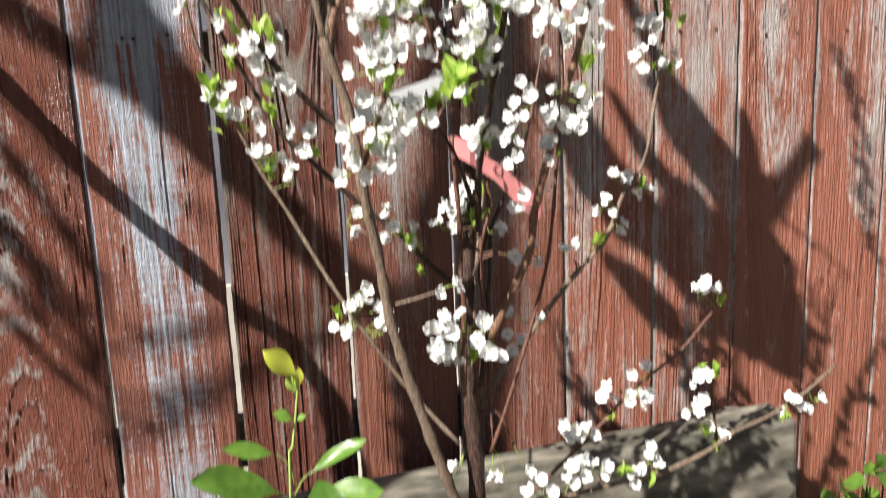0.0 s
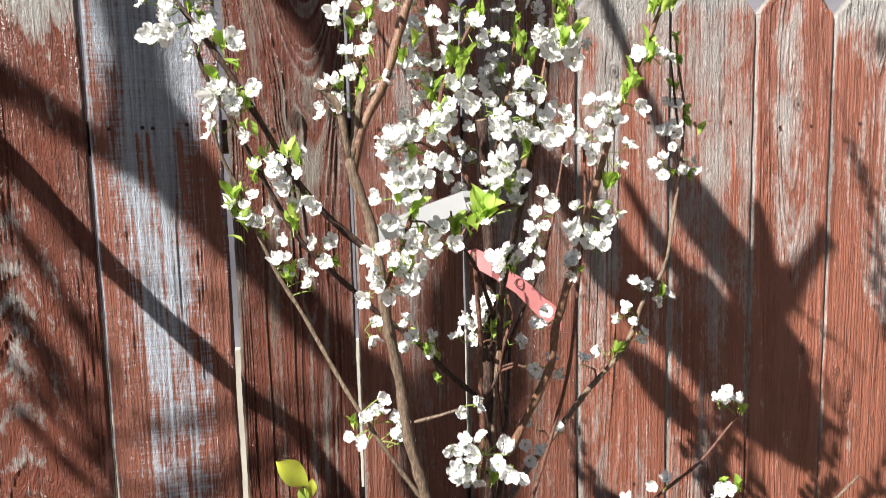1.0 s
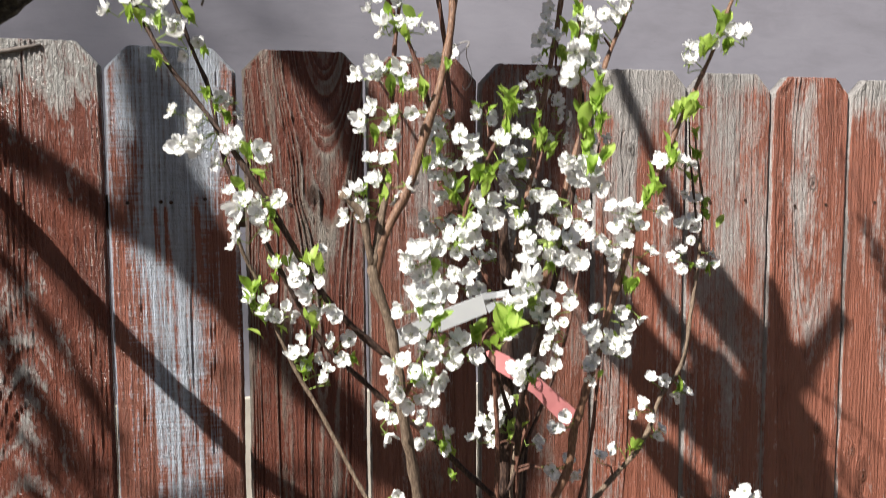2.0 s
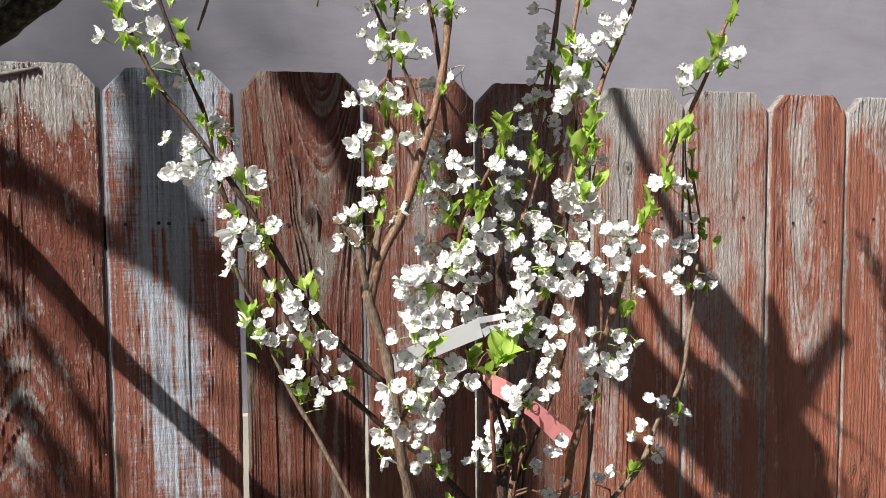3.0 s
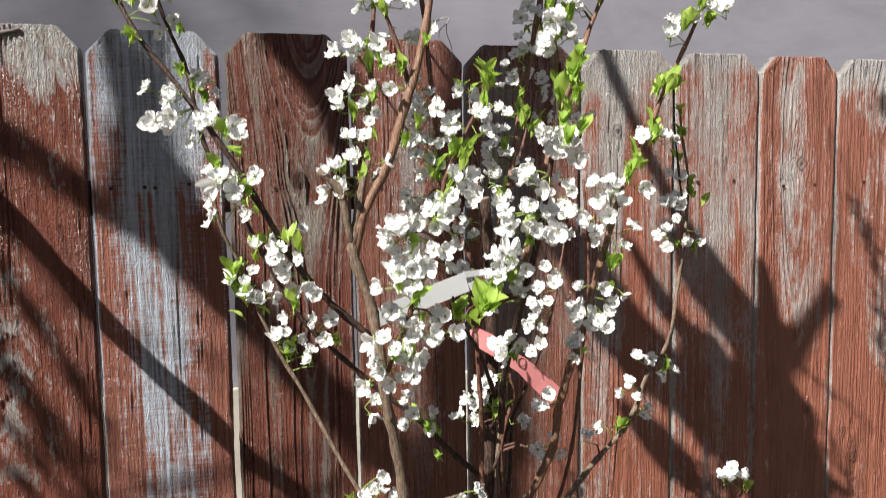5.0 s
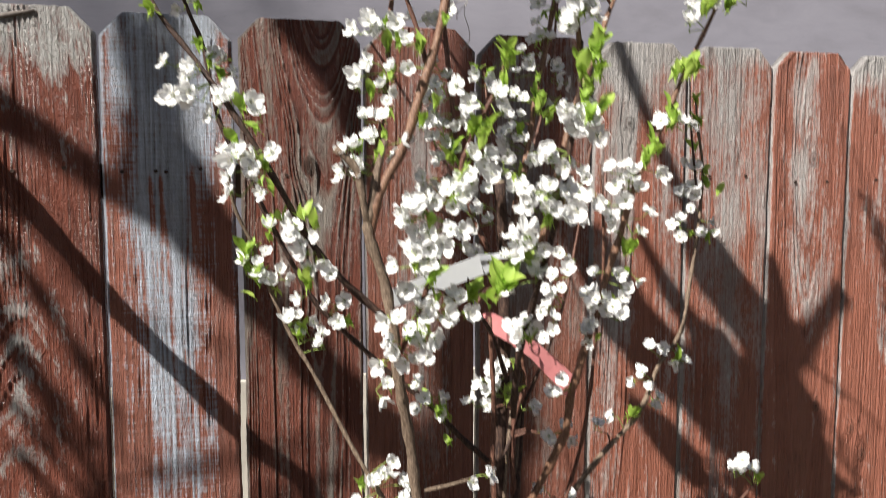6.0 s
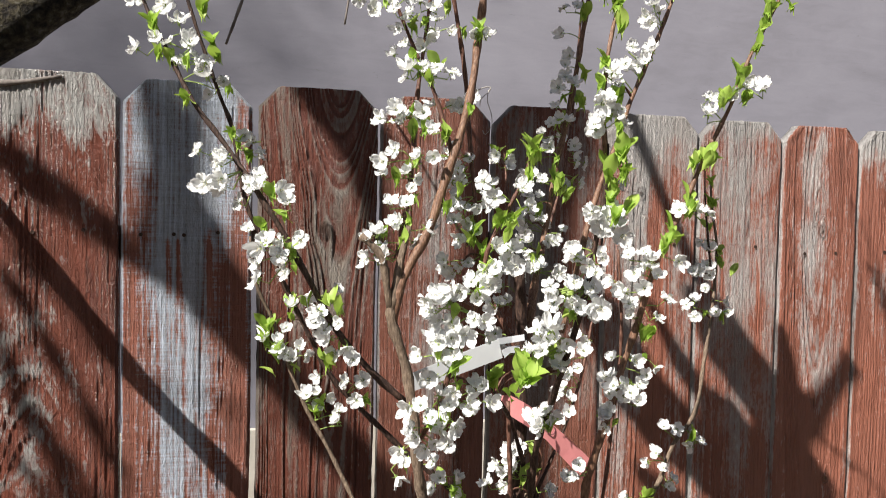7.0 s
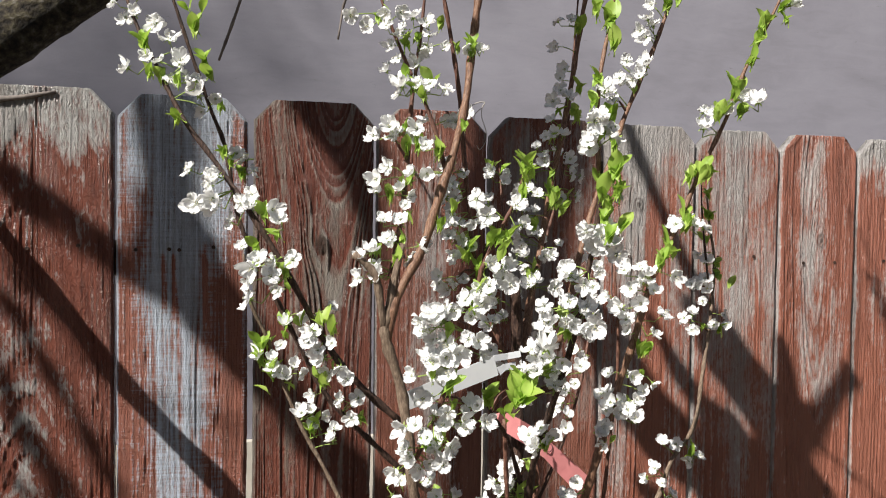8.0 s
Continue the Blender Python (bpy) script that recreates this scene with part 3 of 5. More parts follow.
def shoot(points, clusters, bark="red", cut=False, label=""):
    """A stem with its blossoms and leaves. clusters: (x, y, z, blossoms, leaves)."""
    made[0] += 1
    points = [(x, y, z, r * 0.9) for x, y, z, r in points]
    stem = part("branch", tube("branch", points, BARKS[bark], 0.011, 9, 0.13, cut, made[0]), plum, label)
    LINES[stem.name] = [Vector(q[:3]) for q in smooth_path(points, 0.005)]
    bloom(stem, clusters)
    return stem


def bloom(stem, clusters):
    """Blossoms on green stalks and tufts of leaves along a stem."""
    line = LINES[stem.name]
    made[0] += 1
    rnd = random.Random(500 + made[0])
    for x, y, z, flowers, leaves in clusters:
        c = Vector((x, y, z))
        i = min(range(len(line)), key=lambda k: (line[k] - c).length)
        root = line[i]
        along = (line[min(i + 2, len(line) - 1)] - line[max(i - 2, 0)]).normalized()
        away = c - root
        # a short spur where the flowers stand far off from the stem
        if away.length > 0.03:
            mid, tip = root + away * 0.35 + along * away.length * 0.12, root + away * 0.6
            r = 0.0011 if away.length > 0.05 else 0.0008
            part("spur", tube("spur", [(*root, r * 1.3), (*mid, r), (*tip, r * 0.8)], BARK_RED, 0.008, 6, 0.2, False, made[0] * 7 + i), stem)
            root = tip
        flowers += 1 if flowers and rnd.random() < 0.45 else 0
        spread = 0.0056 * math.sqrt(max(flowers, 1)) if flowers > 1 else 0.0
        start = rnd.uniform(0, 6.28)
        for k in range(flowers):
            an = start + 2 * math.pi * (k + rnd.uniform(-0.2, 0.2)) / max(flowers, 1)
            centre = c + Vector((math.cos(an), rnd.uniform(-0.5, 0.5), math.sin(an))) * spread * rnd.uniform(0.8, 1.15)
            out = centre - root
            out = out.normalized() * 0.55 if out.length > 0.004 else Vector((0, 0, 0))
            face = (Vector((-0.30, -0.55, 0.35)) + out + Vector((rnd.uniform(-0.8, 0.8), rnd.uniform(-0.5, 0.6), rnd.uniform(-0.7, 0.8)))).normalized()
            size = rnd.uniform(0.70, 0.98)
            foot = centre - face * 0.009 * size
            part("blossom", BLOSSOMS[rnd.randrange(len(BLOSSOMS))], stem, at=stand(foot, face, rnd.uniform(0, 6.28)) @ Matrix.Diagonal((size, size, size, 1)))
            gap = foot - root
            if gap.length > 0.004:
                bow = root + gap * 0.5 + Vector((0, 0, 0.06)) * gap.length
                part("stalk", tube("stalk", [(*root, 0.00055), (*bow, 0.0005), (*foot, 0.00055)], CALYX, 0.006, 5, 0.0), stem)
        broad = 1.2 if leaves > 3 else 1.0
        leaves += 3 if leaves > 2 else leaves
        for k in range(leaves):
            an = 2 * math.pi * (k + rnd.uniform(-0.3, 0.3)) / max(leaves, 1)
            across = along.orthogonal().normalized()
            out = Matrix.Rotation(an, 3, along) @ across
            way = (out * rnd.uniform(0.25, 0.9) + along * rnd.uniform(0.4, 1.1) + Vector((0, -0.1, 0.6))).normalized()
            face = (way.cross(along.cross(way)) + Vector((rnd.uniform(-0.5, 0.5), rnd.uniform(-0.5, 0.2), 0.3))).normalized()
            side = face.cross(way).normalized()
            face = way.cross(side).normalized()
            m = Matrix((way, side, face)).transposed().to_4x4()
            size = rnd.uniform(0.8, 1.25) * broad
            base = c - way * 0.0085 * size + Vector((0, -0.006, 0))
            if (base - root).length > 0.02:
                base = root + (c - root) * 0.45
            part("leaf", LEAVES[rnd.randrange(len(LEAVES))], stem, at=Matrix.Translation(base) @ m @ Matrix.Diagonal((size, size, size, 1)))


part("trunk", tube("trunk", [(-0.072, -0.435, -0.03, 0.013), (-0.066, -0.44, 0.30, 0.0115), (-0.074, -0.43, 0.75, 0.0095), (-0.069, -0.43, 1.116, 0.0082), (-0.072, -0.428, 1.24, 0.0072),
    (-0.070, -0.42, 1.319, 0.0067), (-0.060, -0.41, 1.464, 0.006), (-0.060, -0.405, 1.526, 0.0056), (-0.063, -0.41, 1.582, 0.0054), (-0.068, -0.415, 1.615, 0.005)], BARK_DARK, 0.02, 12, 0.08, True, 3), plum, "dark trunk pruned off at its top")
part("branch", tube("branch", [(-0.072, -0.436, 0.86, 0.0075), (-0.075, -0.444, 1.0, 0.0068), (-0.093, -0.45, 1.131, 0.006)], BARK_TAN, 0.02, 10, 0.1, False, 5), plum)

shoot([(-0.093, -0.45, 1.131, 0.006), (-0.114, -0.46, 1.195, 0.0055), (-0.136, -0.465, 1.268, 0.0052), (-0.154, -0.47, 1.336, 0.005), (-0.162, -0.475, 1.395, 0.0048), (-0.174, -0.485, 1.459, 0.0046), (-0.177, -0.485, 1.489, 0.0045), (-0.184, -0.48, 1.535, 0.0044), (-0.194, -0.48, 1.564, 0.0043), (-0.197, -0.48, 1.579, 0.0042), (-0.1965, -0.48, 1.591, 0.002)],
      [], "tan")  # leader
shoot([(-0.197, -0.48, 1.579, 0.004), (-0.193, -0.478, 1.6, 0.0036), (-0.188, -0.475, 1.625, 0.0033), (-0.182, -0.47, 1.649, 0.0032)],
      [], "tan", cut=True)  # leader top
shoot([(-0.197, -0.48, 1.579, 0.0034), (-0.201, -0.482, 1.602, 0.0032), (-0.205, -0.484, 1.623, 0.003), (-0.214, -0.484, 1.634, 0.0029), (-0.223, -0.484, 1.641, 0.0028)],
      [], "tan", cut=True)  # leader stub
shoot([(-0.196, -0.48, 1.566, 0.0044), (-0.191, -0.478, 1.594, 0.0043), (-0.182, -0.476, 1.616, 0.0042), (-0.164, -0.47, 1.648, 0.0041), (-0.149, -0.465, 1.693, 0.004), (-0.137, -0.46, 1.727, 0.0038), (-0.126, -0.455, 1.771, 0.0036), (-0.12, -0.45, 1.815, 0.0034), (-0.115, -0.45, 1.859, 0.0032), (-0.104, -0.44, 1.93, 0.0026), (-0.097, -0.44, 1.998, 0.002)],
      [(-0.151, -0.46, 1.728, 0, 4), (-0.151, -0.467, 1.665, 0, 2), (-0.122, -0.451, 1.812, 0, 2), (-0.139, -0.464, 1.681, 0, 1), (-0.129, -0.457, 1.75, 0, 2), (-0.118, -0.456, 1.818, 1, 0), (-0.122, -0.449, 1.819, 0, 4)], "copper")  # upright
stem = shoot([(-0.181, -0.478, 1.503, 0.0032), (-0.213, -0.48, 1.532, 0.0028), (-0.241, -0.485, 1.566, 0.0026), (-0.266, -0.495, 1.611, 0.0025), (-0.284, -0.495, 1.643, 0.0024), (-0.303, -0.49, 1.673, 0.0023), (-0.329, -0.475, 1.711, 0.0022), (-0.353, -0.465, 1.743, 0.002), (-0.373, -0.45, 1.782, 0.0018), (-0.391, -0.44, 1.818, 0.0016), (-0.402, -0.43, 1.847, 0.0014), (-0.414, -0.42, 1.885, 0.001)],
      [(-0.389, -0.452, 1.788, 2, 0), (-0.365, -0.452, 1.799, 1, 0), (-0.372, -0.456, 1.789, 1, 0), (-0.36, -0.458, 1.781, 2, 0), (-0.353, -0.458, 1.783, 1, 0), (-0.346, -0.465, 1.769, 2, 0), (-0.339, -0.486, 1.702, 1, 0), (-0.328, -0.487, 1.7, 1, 0), (-0.333, -0.488, 1.693, 1, 0), (-0.339, -0.489, 1.676, 1, 0), (-0.328, -0.491, 1.683, 1, 0), (-0.334, -0.489, 1.68, 1, 0), (-0.313, -0.494, 1.673, 1, 0), (-0.302, -0.492, 1.686, 1, 0), (-0.295, -0.496, 1.679, 1, 0), (-0.28, -0.503, 1.665, 1, 0), (-0.295, -0.505, 1.629, 1, 0), (-0.298, -0.505, 1.614, 1, 0)], "dark")  # left outer
bloom(stem, [(-0.291, -0.505, 1.634, 1, 0), (-0.27, -0.501, 1.637, 1, 0), (-0.281, -0.502, 1.624, 1, 0), (-0.255, -0.498, 1.583, 1, 0), (-0.248, -0.497, 1.578, 1, 0), (-0.259, -0.498, 1.574, 1, 0), (-0.251, -0.496, 1.567, 1, 0), (-0.24, -0.49, 1.558, 1, 0), (-0.233, -0.491, 1.547, 2, 0), (-0.385, -0.444, 1.804, 0, 4), (-0.38, -0.451, 1.781, 0, 2), (-0.358, -0.466, 1.745, 0, 2), (-0.371, -0.449, 1.778, 0, 2), (-0.323, -0.473, 1.719, 0, 3), (-0.293, -0.49, 1.673, 0, 2), (-0.299, -0.492, 1.648, 0, 2), (-0.283, -0.492, 1.656, 0, 1), (-0.277, -0.496, 1.63, 0, 3)])
bloom(stem, [(-0.241, -0.488, 1.585, 0, 3), (-0.276, -0.491, 1.578, 0, 1), (-0.244, -0.483, 1.542, 0, 1), (-0.359, -0.453, 1.775, 0, 2), (-0.407, -0.44, 1.833, 1, 0), (-0.39, -0.443, 1.838, 1, 0), (-0.376, -0.447, 1.82, 1, 0), (-0.386, -0.441, 1.811, 0, 2)])
stem = shoot([(-0.065, -0.385, 1.338, 0.003), (-0.093, -0.37, 1.363, 0.0029), (-0.128, -0.375, 1.402, 0.0028), (-0.159, -0.38, 1.428, 0.0027), (-0.181, -0.385, 1.45, 0.0026), (-0.232, -0.39, 1.503, 0.0024), (-0.256, -0.39, 1.545, 0.0023), (-0.279, -0.39, 1.592, 0.0022), (-0.295, -0.385, 1.627, 0.0021), (-0.31, -0.385, 1.655, 0.0021), (-0.318, -0.385, 1.682, 0.002), (-0.326, -0.385, 1.73, 0.0019), (-0.338, -0.385, 1.761, 0.0018), (-0.347, -0.39, 1.787, 0.0017), (-0.357, -0.39, 1.816, 0.0016), (-0.367, -0.39, 1.847, 0.0015), (-0.38, -0.39, 1.884, 0.0013), (-0.39, -0.39, 1.921, 0.001)],
      [(-0.338, -0.395, 1.763, 1, 0), (-0.316, -0.393, 1.725, 1, 0), (-0.308, -0.391, 1.715, 1, 0), (-0.279, -0.396, 1.605, 1, 0), (-0.232, -0.396, 1.59, 1, 0), (-0.267, -0.401, 1.581, 1, 0), (-0.249, -0.4, 1.511, 1, 0), (-0.214, -0.397, 1.499, 3, 0), (-0.172, -0.387, 1.418, 1, 0), (-0.139, -0.388, 1.427, 1, 0), (-0.134, -0.385, 1.417, 1, 0), (-0.117, -0.384, 1.408, 1, 0), (-0.113, -0.383, 1.398, 1, 0), (-0.139, -0.383, 1.397, 1, 0), (-0.344, -0.389, 1.804, 0, 4), (-0.331, -0.384, 1.768, 0, 2), (-0.321, -0.387, 1.718, 0, 2), (-0.312, -0.384, 1.709, 0, 2)], "dark")  # left middle
bloom(stem, [(-0.34, -0.389, 1.793, 0, 2), (-0.254, -0.389, 1.608, 0, 1), (-0.269, -0.387, 1.613, 0, 1), (-0.165, -0.379, 1.424, 0, 1), (-0.112, -0.374, 1.392, 0, 4), (-0.205, -0.386, 1.488, 0, 2), (-0.352, -0.389, 1.832, 0, 4), (-0.345, -0.391, 1.849, 0, 2), (-0.106, -0.371, 1.361, 0, 2)])
stem = shoot([(-0.078, -0.4, 1.178, 0.0026), (-0.105, -0.385, 1.21, 0.0025), (-0.138, -0.38, 1.256, 0.0024), (-0.17, -0.38, 1.308, 0.0023), (-0.197, -0.37, 1.355, 0.0022), (-0.234, -0.355, 1.429, 0.0021), (-0.257, -0.35, 1.471, 0.002), (-0.276, -0.35, 1.518, 0.0019), (-0.289, -0.35, 1.556, 0.0018), (-0.303, -0.355, 1.586, 0.0017), (-0.308, -0.36, 1.61, 0.0015), (-0.311, -0.365, 1.636, 0.0012)],
      [(-0.312, -0.372, 1.643, 1, 0), (-0.28, -0.359, 1.543, 1, 0), (-0.289, -0.358, 1.536, 1, 0), (-0.273, -0.356, 1.531, 2, 0), (-0.271, -0.357, 1.519, 1, 0), (-0.257, -0.36, 1.523, 1, 0), (-0.251, -0.355, 1.48, 1, 0), (-0.242, -0.355, 1.484, 1, 0), (-0.227, -0.36, 1.47, 1, 0), (-0.227, -0.36, 1.459, 1, 0), (-0.296, -0.35, 1.54, 0, 5), (-0.292, -0.35, 1.51, 0, 5), (-0.243, -0.349, 1.474, 0, 2), (-0.268, -0.349, 1.513, 0, 1), (-0.248, -0.352, 1.469, 0, 2), (-0.163, -0.386, 1.349, 1, 0), (-0.172, -0.385, 1.338, 1, 0), (-0.16, -0.388, 1.332, 1, 0)], "tan")  # left lower
bloom(stem, [(-0.181, -0.385, 1.328, 1, 0), (-0.19, -0.384, 1.311, 1, 0), (-0.184, -0.387, 1.305, 1, 0), (-0.147, -0.388, 1.316, 1, 0), (-0.146, -0.391, 1.308, 1, 0), (-0.193, -0.372, 1.328, 0, 4)])
stem = shoot([(-0.192, -0.472, 1.622, 0.0026), (-0.187, -0.465, 1.641, 0.0024), (-0.179, -0.455, 1.679, 0.0022), (-0.173, -0.44, 1.725, 0.002), (-0.17, -0.435, 1.762, 0.0019), (-0.165, -0.43, 1.797, 0.0018), (-0.161, -0.43, 1.827, 0.0016), (-0.158, -0.43, 1.861, 0.0014), (-0.152, -0.43, 1.915, 0.001)],
      [(-0.192, -0.438, 1.796, 1, 0), (-0.173, -0.438, 1.804, 1, 0), (-0.192, -0.444, 1.75, 1, 0), (-0.196, -0.448, 1.743, 1, 0), (-0.186, -0.445, 1.738, 1, 0), (-0.173, -0.445, 1.746, 1, 0), (-0.17, -0.444, 1.74, 1, 0), (-0.197, -0.454, 1.709, 1, 0), (-0.202, -0.458, 1.692, 1, 0), (-0.182, -0.457, 1.694, 1, 0), (-0.175, -0.461, 1.689, 1, 0), (-0.178, -0.461, 1.681, 1, 0), (-0.197, -0.467, 1.668, 1, 0), (-0.182, -0.469, 1.667, 1, 0), (-0.188, -0.468, 1.651, 1, 0), (-0.194, -0.468, 1.653, 1, 0), (-0.175, -0.471, 1.643, 1, 0), (-0.208, -0.476, 1.641, 1, 0)], "red")  # inner left
bloom(stem, [(-0.211, -0.478, 1.633, 1, 0), (-0.21, -0.478, 1.622, 1, 0), (-0.165, -0.44, 1.735, 0, 4), (-0.175, -0.44, 1.73, 0, 2), (-0.191, -0.451, 1.691, 0, 4), (-0.175, -0.454, 1.674, 0, 2), (-0.202, -0.463, 1.646, 0, 4), (-0.187, -0.467, 1.637, 0, 3), (-0.176, -0.437, 1.749, 0, 2), (-0.173, -0.445, 1.706, 0, 2), (-0.181, -0.462, 1.655, 0, 2), (-0.169, -0.437, 1.84, 1, 0), (-0.157, -0.44, 1.837, 1, 0), (-0.163, -0.44, 1.822, 1, 0), (-0.164, -0.428, 1.828, 0, 2)])
shoot([(-0.143, -0.462, 1.703, 0.0018), (-0.149, -0.455, 1.734, 0.0018), (-0.159, -0.45, 1.765, 0.0017), (-0.17, -0.445, 1.789, 0.0016), (-0.18, -0.44, 1.814, 0.0015), (-0.192, -0.44, 1.841, 0.0014), (-0.202, -0.44, 1.869, 0.0012), (-0.216, -0.43, 1.914, 0.0009)],
      [(-0.183, -0.453, 1.774, 1, 0), (-0.18, -0.451, 1.78, 1, 0), (-0.166, -0.453, 1.787, 1, 0), (-0.168, -0.452, 1.782, 1, 0), (-0.152, -0.457, 1.78, 2, 0), (-0.162, -0.465, 1.73, 1, 0), (-0.168, -0.47, 1.706, 1, 0), (-0.172, -0.447, 1.781, 0, 2), (-0.177, -0.446, 1.792, 0, 2), (-0.163, -0.45, 1.774, 0, 2), (-0.139, -0.448, 1.789, 0, 2), (-0.215, -0.45, 1.834, 1, 0), (-0.195, -0.451, 1.849, 1, 0), (-0.183, -0.449, 1.841, 1, 0), (-0.191, -0.451, 1.822, 2, 0), (-0.179, -0.451, 1.826, 1, 0), (-0.2, -0.439, 1.84, 0, 3), (-0.177, -0.441, 1.818, 0, 2)], "red")  # crossing
stem = shoot([(-0.063, -0.41, 1.528, 0.0026), (-0.076, -0.405, 1.555, 0.0025), (-0.089, -0.4, 1.586, 0.0025), (-0.102, -0.4, 1.634, 0.0024), (-0.109, -0.4, 1.692, 0.0023), (-0.114, -0.4, 1.738, 0.0022), (-0.119, -0.4, 1.79, 0.0021), (-0.127, -0.4, 1.836, 0.002), (-0.134, -0.4, 1.871, 0.0018), (-0.145, -0.4, 1.921, 0.0012)],
      [(-0.139, -0.409, 1.761, 2, 0), (-0.12, -0.411, 1.764, 1, 0), (-0.129, -0.405, 1.709, 1, 0), (-0.122, -0.407, 1.714, 1, 0), (-0.13, -0.411, 1.696, 1, 0), (-0.123, -0.41, 1.69, 1, 0), (-0.133, -0.407, 1.67, 1, 0), (-0.125, -0.411, 1.673, 1, 0), (-0.123, -0.409, 1.658, 1, 0), (-0.102, -0.41, 1.672, 1, 0), (-0.114, -0.407, 1.652, 1, 0), (-0.122, -0.406, 1.637, 1, 0), (-0.111, -0.408, 1.642, 1, 0), (-0.095, -0.406, 1.681, 1, 0), (-0.114, -0.407, 1.616, 1, 0), (-0.131, -0.411, 1.614, 1, 0), (-0.133, -0.407, 1.606, 1, 0), (-0.111, -0.401, 1.639, 0, 5)], "red")  # behind upright
bloom(stem, [(-0.099, -0.402, 1.623, 0, 2), (-0.112, -0.398, 1.597, 0, 2), (-0.119, -0.398, 1.699, 0, 1), (-0.143, -0.409, 1.827, 1, 0), (-0.138, -0.399, 1.849, 0, 2), (-0.123, -0.401, 1.827, 0, 2)])
stem = shoot([(-0.174, -0.5, 1.48, 0.0022), (-0.165, -0.515, 1.508, 0.0021), (-0.157, -0.52, 1.533, 0.002), (-0.147, -0.525, 1.56, 0.002), (-0.141, -0.53, 1.583, 0.0019), (-0.137, -0.535, 1.605, 0.0018), (-0.134, -0.54, 1.631, 0.0017), (-0.124, -0.54, 1.654, 0.0016), (-0.114, -0.543, 1.674, 0.0014), (-0.105, -0.54, 1.691, 0.0012), (-0.101, -0.54, 1.712, 0.0009)],
      [(-0.11, -0.548, 1.673, 2, 0), (-0.136, -0.548, 1.678, 1, 0), (-0.13, -0.546, 1.628, 1, 0), (-0.135, -0.547, 1.617, 1, 0), (-0.124, -0.545, 1.619, 1, 0), (-0.115, -0.547, 1.629, 1, 0), (-0.146, -0.541, 1.609, 1, 0), (-0.134, -0.546, 1.607, 1, 0), (-0.131, -0.541, 1.598, 1, 0), (-0.141, -0.539, 1.597, 1, 0), (-0.154, -0.539, 1.602, 1, 0), (-0.165, -0.538, 1.603, 1, 0), (-0.169, -0.536, 1.59, 1, 0), (-0.174, -0.539, 1.594, 1, 0), (-0.166, -0.535, 1.585, 1, 0), (-0.17, -0.531, 1.572, 2, 0), (-0.161, -0.534, 1.569, 1, 0), (-0.151, -0.533, 1.568, 1, 0)], "red")  # front centre
bloom(stem, [(-0.168, -0.535, 1.563, 1, 0), (-0.141, -0.533, 1.569, 1, 0), (-0.135, -0.537, 1.578, 1, 0), (-0.142, -0.539, 1.58, 1, 0), (-0.173, -0.53, 1.555, 2, 0), (-0.158, -0.535, 1.56, 1, 0), (-0.164, -0.529, 1.541, 2, 0), (-0.174, -0.525, 1.533, 1, 0), (-0.137, -0.526, 1.52, 2, 0), (-0.129, -0.525, 1.521, 1, 0), (-0.143, -0.526, 1.522, 1, 0), (-0.15, -0.522, 1.506, 2, 0), (-0.17, -0.525, 1.513, 1, 0), (-0.174, -0.52, 1.504, 1, 0), (-0.18, -0.517, 1.505, 1, 0), (-0.181, -0.508, 1.491, 1, 0), (-0.184, -0.507, 1.478, 2, 0), (-0.172, -0.506, 1.473, 1, 0)])
bloom(stem, [(-0.164, -0.506, 1.477, 1, 0), (-0.16, -0.515, 1.494, 1, 0), (-0.153, -0.518, 1.487, 1, 0), (-0.154, -0.524, 1.522, 1, 0), (-0.101, -0.538, 1.712, 0, 5), (-0.104, -0.54, 1.689, 0, 3), (-0.115, -0.542, 1.659, 0, 2), (-0.157, -0.531, 1.587, 0, 1), (-0.154, -0.523, 1.544, 0, 2), (-0.168, -0.524, 1.553, 0, 2), (-0.159, -0.51, 1.497, 0, 3), (-0.135, -0.517, 1.513, 0, 1), (-0.128, -0.539, 1.655, 0, 2), (-0.137, -0.539, 1.619, 0, 2)])
stem = shoot([(-0.052, -0.4, 1.526, 0.0045), (-0.046, -0.389, 1.568, 0.0041), (-0.031, -0.366, 1.611, 0.0036), (-0.015, -0.345, 1.656, 0.0032), (-0.005, -0.34, 1.708, 0.0032), (0.009, -0.334, 1.767, 0.003), (0.02, -0.33, 1.821, 0.0028), (0.029, -0.33, 1.881, 0.0025), (0.039, -0.33, 1.939, 0.0022), (0.051, -0.33, 2.022, 0.0016)],
      [(-0.036, -0.347, 1.697, 1, 0), (-0.032, -0.351, 1.701, 1, 0), (-0.025, -0.351, 1.68, 1, 0), (0.002, -0.341, 1.817, 1, 0), (0.008, -0.337, 1.827, 1, 0), (0.002, -0.342, 1.795, 1, 0), (0.003, -0.34, 1.805, 1, 0), (-0.005, -0.344, 1.766, 1, 0), (0.006, -0.344, 1.759, 1, 0), (-0.017, -0.344, 1.749, 1, 0), (-0.02, -0.344, 1.726, 1, 0), (-0.014, -0.344, 1.736, 1, 0), (-0.011, -0.36, 1.643, 2, 0), (-0.02, -0.364, 1.635, 1, 0), (-0.045, -0.357, 1.657, 1, 0), (-0.03, -0.352, 1.663, 1, 0), (-0.04, -0.377, 1.607, 1, 0), (-0.026, -0.378, 1.606, 1, 0)], "copper")  # centre leader
